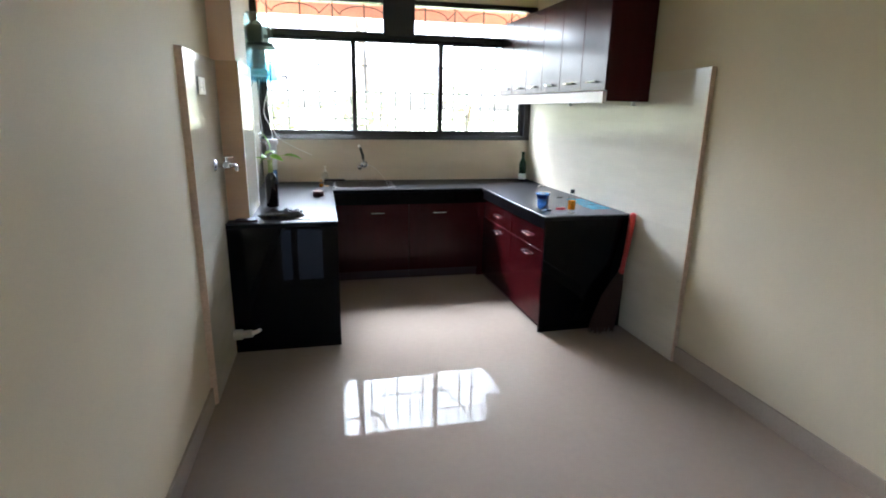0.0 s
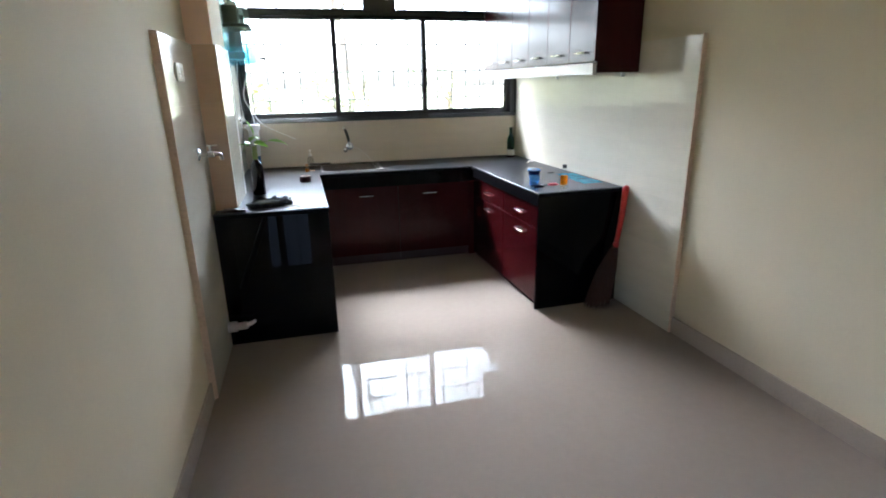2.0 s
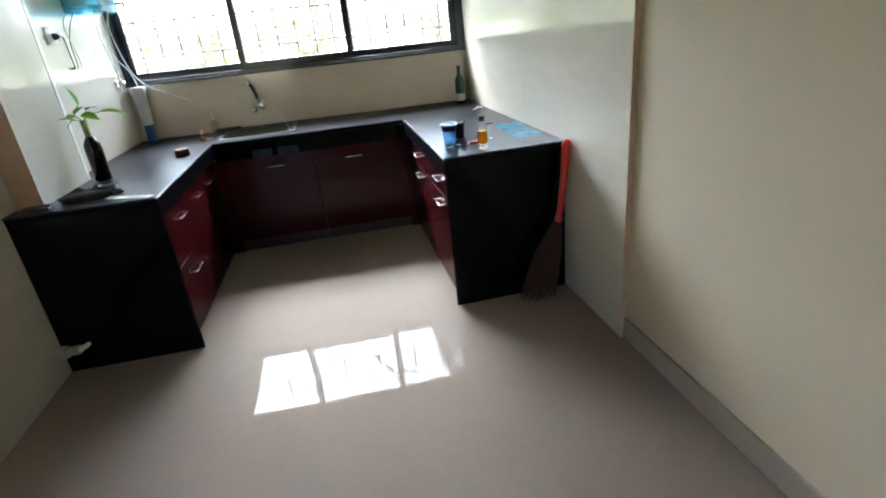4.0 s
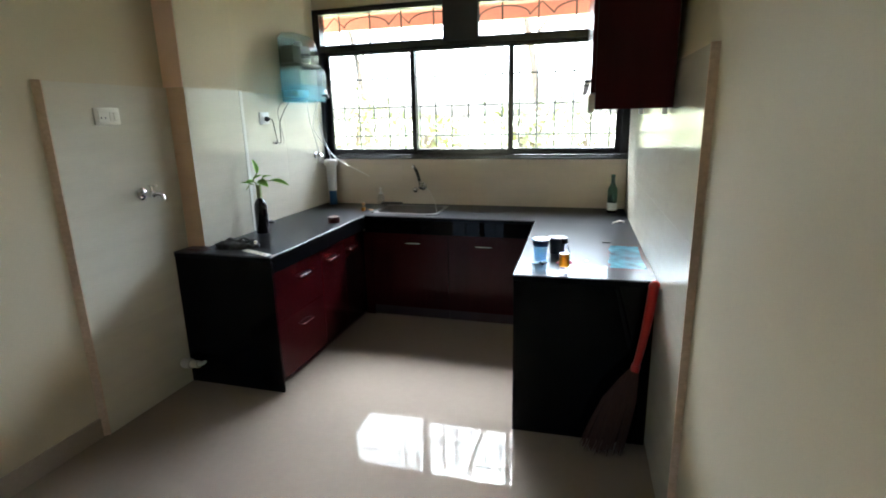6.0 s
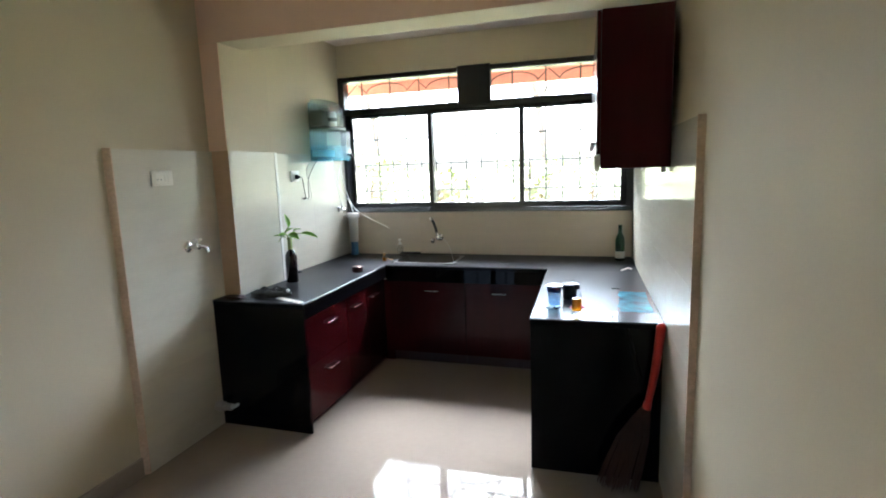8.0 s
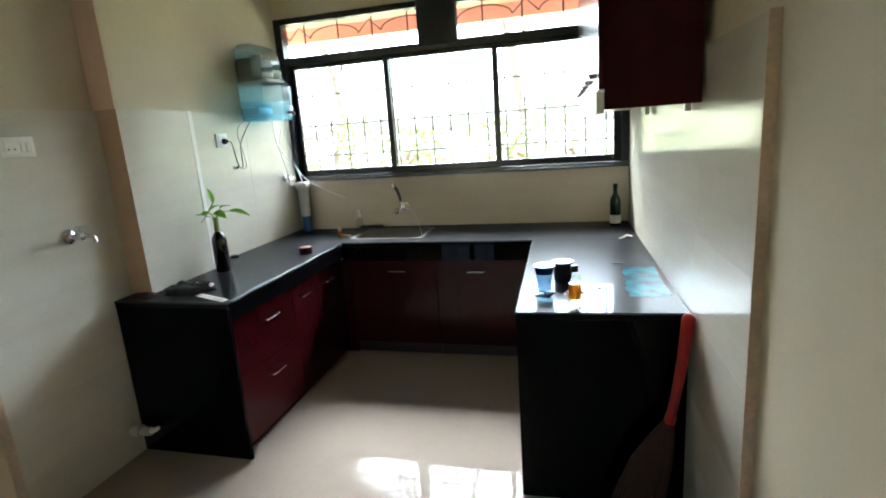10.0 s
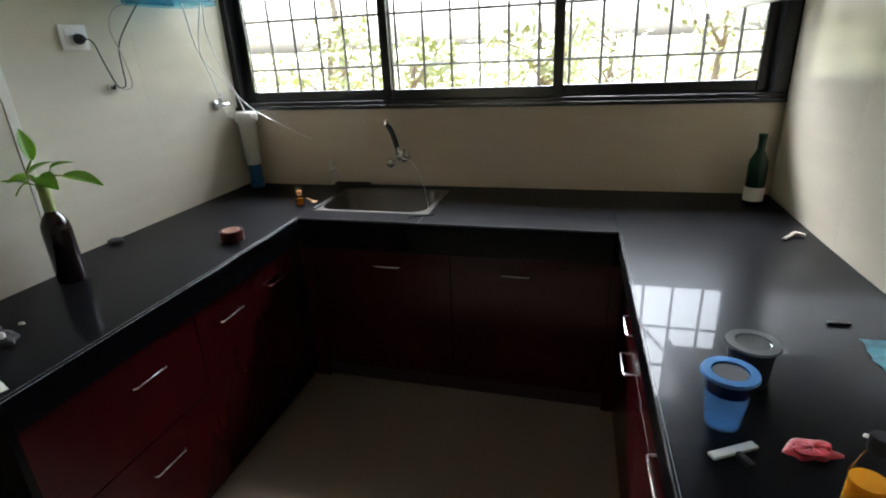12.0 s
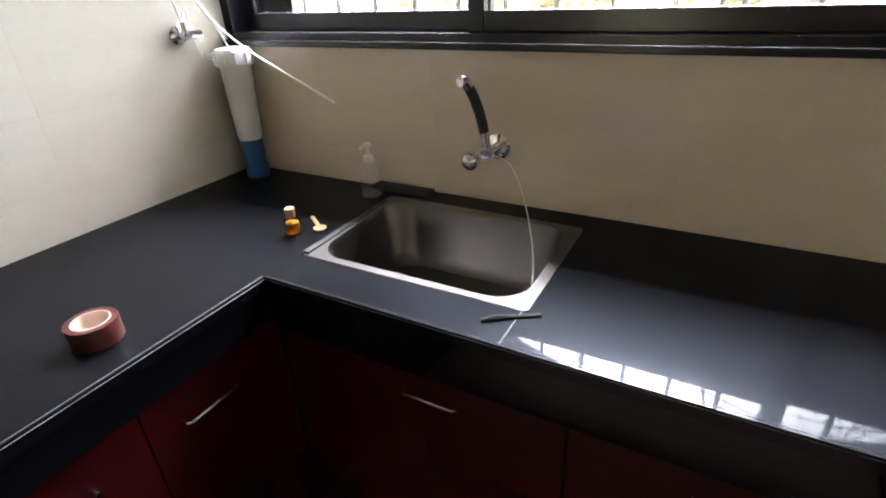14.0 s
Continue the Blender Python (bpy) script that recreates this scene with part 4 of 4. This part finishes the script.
def plant_bottle():
    t = thing("plant_bottle", "dark brown bottle holding a green money-plant cutting", "plant", Matrix.Translation((-0.402, 3.905, COUNTER)))
    part("bottle", lathe([(0, 0.001), (0.040, 0.001), (0.044, 0.007), (0.044, 0.185), (0.041, 0.208), (0.029, 0.232), (0.0185, 0.245), (0.0175, 0.250)], 28), "brownglass", t, smooth=True)
    part("neck", lathe([(0.0175, 0.248), (0.0165, 0.322), (0.0185, 0.326), (0.0185, 0.338), (0.015, 0.339), (0.0, 0.322)], 18), "stem", t, "pale yellow-green neck", True)
    part("stems", tube([(0, 0, 0.31), (-0.005, -0.01, 0.345), (-0.02, -0.02, 0.375), (0.005, -0.01, 0.42)], 0.0035, 6, smooth_steps=5), "stem", t)
    tube_pts = [((0, 0, 0.33), (0.04, 0.0, 0.365), (0.10, 0.0, 0.370)), ((0, 0, 0.33), (-0.045, -0.02, 0.345), (-0.07, -0.04, 0.31)), ((0, 0, 0.33), (0.015, 0.02, 0.36), (0.02, 0.03, 0.385))]
    for pts in tube_pts:
        part("stem", tube(pts, 0.0025, 6, smooth_steps=5), "stem", t)
    for pos, size, wide, curl, (rx, ry, rz) in (
            ((0.10, 0.0, 0.370), 0.125, 0.055, 0.28, (15, 0, 5)), ((0.005, -0.01, 0.42), 0.10, 0.045, 0.12, (20, -72, 150)), ((-0.02, -0.02, 0.375), 0.075, 0.05, 0.25, (0, -35, 60)),
            ((0.0, 0.0, 0.365), 0.095, 0.058, 0.3, (25, 5, -20)), ((-0.03, -0.02, 0.345), 0.075, 0.045, 0.2, (10, -20, 200)), ((-0.02, 0.0, 0.36), 0.07, 0.05, 0.2, (-20, -10, 250)), ((0.02, 0.03, 0.385), 0.07, 0.045, 0.3, (0, -20, 70))):
        part("leaf", leaf_mesh(size * 1.05, wide * 1.1, curl), "leaf", t, smooth=True, m=pose(*pos, rx, ry, rz))


def lump(w, d, h, seed, rough=0.35, nu=28, nv=12):
    """A crumpled half-flattened heap."""
    bm = bmesh.new()
    rows = []
    for j in range(nv + 1):
        v = j / nv
        row = []
        for i in range(nu):
            a = 2 * math.pi * i / nu
            n = noise.noise(Vector((math.cos(a) * 1.6 + seed, math.sin(a) * 1.6, v * 2.2))) * rough
            n2 = noise.noise(Vector((math.cos(a) * 5 + seed, math.sin(a) * 5, v * 6))) * rough * 0.5
            r = math.cos(v * math.pi / 2) ** 0.6 * (1 + n)
            row.append(bm.verts.new((math.cos(a) * r * w / 2, math.sin(a) * r * d / 2, max(0.0006, h * (math.sin(v * math.pi / 2) * (1 + n * 0.6) + n2 * 0.7) if j else 0.0006))))
        rows.append(row)
    for a, b in zip(rows, rows[1:]):
        for k in range(nu):
            bm.faces.new((a[k], a[(k + 1) % nu], b[(k + 1) % nu], b[k]))
    bm.faces.new(rows[0][::-1]), bm.faces.new(rows[-1])
    return bm


def left_clutter():
    g = thing("work_gloves", "crumpled black and grey work gloves on the worktop", "gloves", pose(-0.325, 3.475, COUNTER, 0, 0, 14))
    part("glove", lump(0.27, 0.13, 0.042, 3.1), "cloth", g, smooth=True)
    part("cuff", lump(0.09, 0.075, 0.030, 7.7), "cloth", g, "grey glove cuff", True, Matrix.Translation((0.115, 0.02, 0.0)))
    for x, y, a in ((0.06, 0.045, 20), (-0.03, 0.05, -15)):
        part("finger", tube([(-0.035, 0, 0.022), (0, 0.008, 0.046), (0.04, 0, 0.030)], 0.013, 8, smooth_steps=4), "cloth", g, smooth=True, m=pose(x, y - 0.02, 0, 0, 0, a))
    part("loop", tube([(0.10 + 0.034 * math.cos(a * math.pi / 8), 0.01 + 0.026 * math.sin(a * math.pi / 8), 0.044 + 0.004 * math.cos(a * math.pi / 4)) for a in range(17)], 0.006, 8), "black", g, "black elastic loop", True)
    part("bead", lathe([(0, -0.011), (0.009, -0.007), (0.011, 0), (0.008, 0.008), (0, 0.011)], 12, m=Matrix.Translation((0.148, 0.0, 0.034))), "white", g, "pale plastic toggle", True)
    c = thing("folded_cloth", "dark maroon cloth lying on the worktop's corner", "cloth", pose(-0.515, 3.392, COUNTER, 0, 0, 4))
    part("cloth", lump(0.16, 0.10, 0.016, 5.5), "dark", c, smooth=True)
    s = thing("paper_strip", "printed white strip lying on the worktop's edge", "paper", pose(-0.095, 3.392, COUNTER, 0, 0, -21))
    part("strip", box(-0.125, 0.125, -0.020, 0.020, 0.0006, 0.0022), "paper", s)
    for k in range(7):
        part("print_bar", box(-0.105 + 0.03 * k, -0.085 + 0.03 * k, -0.010, 0.008, 0.0023, 0.0026), "pipe", s)
    d = thing("bottle_cap", "small black cap against the tiled wall", "cap", Matrix.Translation((-0.568, 4.245, COUNTER)))
    part("cap", lathe([(0, 0.0005), (0.030, 0.0005), (0.031, 0.004), (0.029, 0.014), (0.02, 0.018), (0, 0.018)], 18), "black", d, smooth=True)
    n = thing("foil_scrap", "small white scrap on the worktop", "scrap", Matrix.Translation((-0.265, 3.62, COUNTER)))
    part("scrap", lump(0.022, 0.016, 0.006, 9.1, nu=10, nv=4), "white", n)
    t = thing("tape_roll", "roll of brown parcel tape on the worktop", "tape", Matrix.Translation((-0.083, 4.352, COUNTER)) @ Matrix.Diagonal((0.86, 0.86, 0.9, 1)))
    part("tape", lathe([(0.040, 0.0005), (0.053, 0.0005), (0.0535, 0.002), (0.0535, 0.047), (0.053, 0.0485), (0.040, 0.0485)], 32), "tapebrown", t, smooth=True)
    part("core", lathe([(0.0395, 0.0005), (0.0365, 0.0005), (0.0365, 0.0490), (0.0395, 0.0490), (0.0395, 0.0005)], 32), "card", t, "pale cardboard core", True)
    v = thing("cork_vial", "small glass vial of yellow oil with a cork", "vial", Matrix.Translation((-0.065, 4.862, COUNTER)))
    part("glass", lathe([(0, 0.0006), (0.019, 0.0006), (0.020, 0.003), (0.020, 0.038), (0.012, 0.048), (0.012, 0.054)], 18), "bottleglass", v, smooth=True)
    part("oil", lathe([(0, 0.0026), (0.0175, 0.0026), (0.0175, 0.030), (0, 0.030)], 16), "oil", v)
    part("cork", lathe([(0, 0.046), (0.0118, 0.046), (0.0128, 0.070), (0, 0.071)], 14), "cork", v, smooth=True)
    w = thing("wooden_spoon", "tiny wooden spoon beside the vial", "spoon", pose(-0.04, 4.925, COUNTER, 0, 0, -35))
    part("handle", box(-0.055, 0.02, -0.006, 0.006, 0.002, 0.006, 0.002), "wood", w)
    part("bowl", lathe([(0, 0.001), (0.012, 0.001), (0.018, 0.006), (0.016, 0.007), (0.009, 0.003), (0, 0.003)], 16, m=Matrix.Translation((0.034, 0, 0))), "wood", w, smooth=True)


def lidded_cup(x, y, label, body, band, lid, r0, r1, h, centre="lid"):
    t = thing("plastic_cup", label, "cup", Matrix.Translation((x, y, COUNTER)), "lidded cups on the worktop")
    part("cup", lathe([(0, 0.0008), (r0, 0.0008), (r0 + 0.001, 0.003), (r1 - 0.004, h * 0.78), (r1 - 0.006, h * 0.78), (r0 - 0.002, 0.004), (0, 0.004)], 28), body, t, smooth=True)
    part("band", lathe([(r1 - 0.0085, h * 0.68), (r1 - 0.0045, h * 0.68), (r1, h * 0.97), (r1 - 0.004, h * 0.97)], 28), band, t, "dark band under the lid", True)
    part("lid", lathe([(0, h * 0.95), (r1 * 0.62, h * 0.95), (r1 * 0.70, h * 0.97), (r1 * 0.72, h + 0.001), (r1 + 0.004, h + 0.001), (r1 + 0.006, h - 0.004), (r1 + 0.003, h - 0.008), (r1 - 0.003, h - 0.006)], 32), lid, t, "round plastic lid", True)
    part("lid_centre", lathe([(0, h * 0.985), (r1 * 0.66, h * 0.985), (r1 * 0.68, h * 0.962), (0, h * 0.962)], 28), centre, t, "clear centre of the lid", True)


def right_clutter():
    lidded_cup(1.571, 3.588, "frosted blue plastic cup with a blue lid", "bluecup", "navy", "bluelid", 0.031, 0.045, 0.115)
    lidded_cup(1.648, 3.742, "black plastic cup with a clear lid", "darkcup", "darkcup", "lid", 0.039, 0.048, 0.094, "darklid")
    j = thing("juice_bottle", "small glass bottle half full of orange juice", "bottle", Matrix.Translation((1.709, 3.374, COUNTER)) @ Matrix.Diagonal((0.86, 0.86, 0.93, 1)))
    part("bottle", lathe([(0, 0.0008), (0.027, 0.0008), (0.030, 0.005), (0.0305, 0.108), (0.026, 0.130), (0.0175, 0.148), (0.0165, 0.165)], 24), "bottleglass", j, smooth=True)
    part("juice", lathe([(0, 0.032), (0.0285, 0.033), (0.0285, 0.102), (0, 0.102)], 24), "orange", j, smooth=True)
    part("base_glass", lathe([(0, 0.002), (0.026, 0.002), (0.0285, 0.006), (0.0285, 0.018), (0.012, 0.027), (0, 0.030)], 24), "haze", j, "thick clear glass bottom", True)
    part("cap", lathe([(0, 0.158), (0.0172, 0.158), (0.0178, 0.161), (0.0178, 0.182), (0.016, 0.186), (0, 0.186)], 20), "darkcup", j, smooth=True)
    s = thing("plastic_scraper", "white plastic scraper lying on the worktop", "scraper", pose(1.574, 3.506, COUNTER, 0, 0, 30))
    part("blade", box(-0.047, 0.047, -0.009, 0.009, 0.001, 0.007, 0.002), "white", s)
    part("grip", box(-0.006, 0.006, -0.045, -0.009, 0.001, 0.012, 0.003), "black", s)
    p = thing("foil_packet", "crumpled red foil packet on the worktop", "packet", pose(1.705, 3.535, COUNTER, 0, 0, 12))
    part("packet", lump(0.082, 0.05, 0.012, 2.2, 0.5), "foil", p, smooth=True)
    k = thing("black_clip", "small black clip on the worktop", "clip", pose(1.922, 4.035, COUNTER, 0, 0, 3))
    part("clip", box(-0.026, 0.026, -0.006, 0.006, 0.0006, 0.008, 0.002), "black", k)
    w = thing("twisted_paper", "twisted cream paper scrap by the wall", "paper", Matrix.Translation((2.022, 4.695, COUNTER + 0.001)))
    part("twist", tube([(-0.05, -0.045, 0.004), (-0.02, -0.01, 0.007), (0.0, 0.008, 0.012), (0.03, 0.0, 0.006)], 0.006, 7, smooth_steps=4), "cream", w, smooth=True)
    c = thing("paper_crumb", "white crumb on the worktop", "scrap", Matrix.Translation((1.815, 3.60, COUNTER)))
    part("crumb", lump(0.016, 0.012, 0.004, 4.4, nu=9, nv=4), "white", c)
    m = thing("plastic_sheet", "blue printed plastic sheet stuck on the worktop", "plastic sheet", Matrix.Translation((2.02, 3.73, COUNTER)))
    bm = bmesh.new()
    grid = []
    for i in range(25):
        v = i / 24
        left = -0.085 + 0.018 * noise.noise(Vector((v * 7, 3.3, 0))) + 0.008 * noise.noise(Vector((v * 25, 1.3, 0)))
        right = 0.078 + 0.014 * (v < 0.5) * (0.5 - v) * 2
        grid.append([bm.verts.new((left + (right - left) * k / 8, -0.24 + 0.48 * v, 0.0012 + 0.0012 * abs(noise.noise(Vector((k * 0.8, v * 14, 5)))))) for k in range(9)])
    for a, b in zip(grid, grid[1:]):
        for k in range(8):
            bm.faces.new((a[k], a[k + 1], b[k + 1], b[k]))
    bmesh.ops.solidify(bm, geom=bm.faces[:], thickness=0.0005)
    part("sheet", bm, "sheet", m, smooth=True)
    b = thing("wine_bottle", "dark green wine bottle with a white label", "bottle", Matrix.Translation((1.972, 5.085, COUNTER + 0.0065)))
    part("bottle", lathe([(0, 0.001), (0.034, 0.001), (0.037, 0.006), (0.0375, 0.165), (0.034, 0.190), (0.022, 0.215), (0.0145, 0.235), (0.0135, 0.28), (0.0155, 0.283), (0.0155, 0.295), (0.012, 0.296), (0, 0.295)], 28), "wine", b, smooth=True)
    part("label", lathe([(0.0379, 0.020), (0.0384, 0.020), (0.0384, 0.078), (0.0379, 0.078)], 28), "paper", b, "white paper label")
    part("foil", lathe([(0.0150, 0.243), (0.0148, 0.276), (0.0166, 0.282), (0.0166, 0.297), (0, 0.298)], 20), "wine", b, "dark green neck foil", True)


def broom():
    t = thing("grass_broom", "grass broom with a red plastic handle leaning in the corner", "broom", Matrix.Translation((1.930, 3.205, 0)))
    top, foot = Vector((0.193, 0.03, 0.895)), Vector((0.0, -0.02, 0.0))

    def at(u):
        return foot + (top - foot) * u + Vector((0.035 * math.sin(u * 3.1), 0, 0))
    part("handle", tube([at(0.50), at(0.58), at(0.68), at(0.78), at(0.88), at(0.965)], 0.016, 12, smooth_steps=3, taper=0.024), "redplastic", t, "red plastic handle", True)
    part("end_cap", lathe([(0.0235, 0), (0.0245, 0.006), (0.020, 0.022), (0.010, 0.030), (0, 0.032)], 14, m=Matrix.Translation(at(0.962)) @ pose(0, 0, 0, 0, 8, 0)), "redplastic", t, "rounded red end", True)
    rng = random.Random(11)
    bm = bmesh.new()
    for k in range(230):
        a, r = rng.uniform(0, 6.283), math.sqrt(rng.random())
        p0 = at(0.53) + Vector((0.012 * r * math.cos(a), 0.012 * r * math.sin(a), 0))
        p2 = Vector((foot.x + 0.105 * r * math.cos(a), foot.y + 0.038 * r * math.sin(a), rng.uniform(0.002, 0.05)))
        p1 = (p0 + p2) / 2 + Vector((0.02 * r * math.cos(a), 0.01 * r * math.sin(a), 0.03))
        tube([p0, p1, p2], 0.0028, 4, bm, 2, 0.0014)
    part("bristles", bm, "straw", t, "brown dried grass bristles")
    part("binding", tube([at(0.50), at(0.535)], 0.021, 12), "redplastic", t, "red binding sleeve", True)


wall_tap()
switch_plate()
power_socket()
water_purifier()
filter_and_valve()
drain_stub()
sink_mixer()
plant_bottle()
left_clutter()
right_clutter()
broom()

# ---- pieces of the walls ----
wall_tiling()
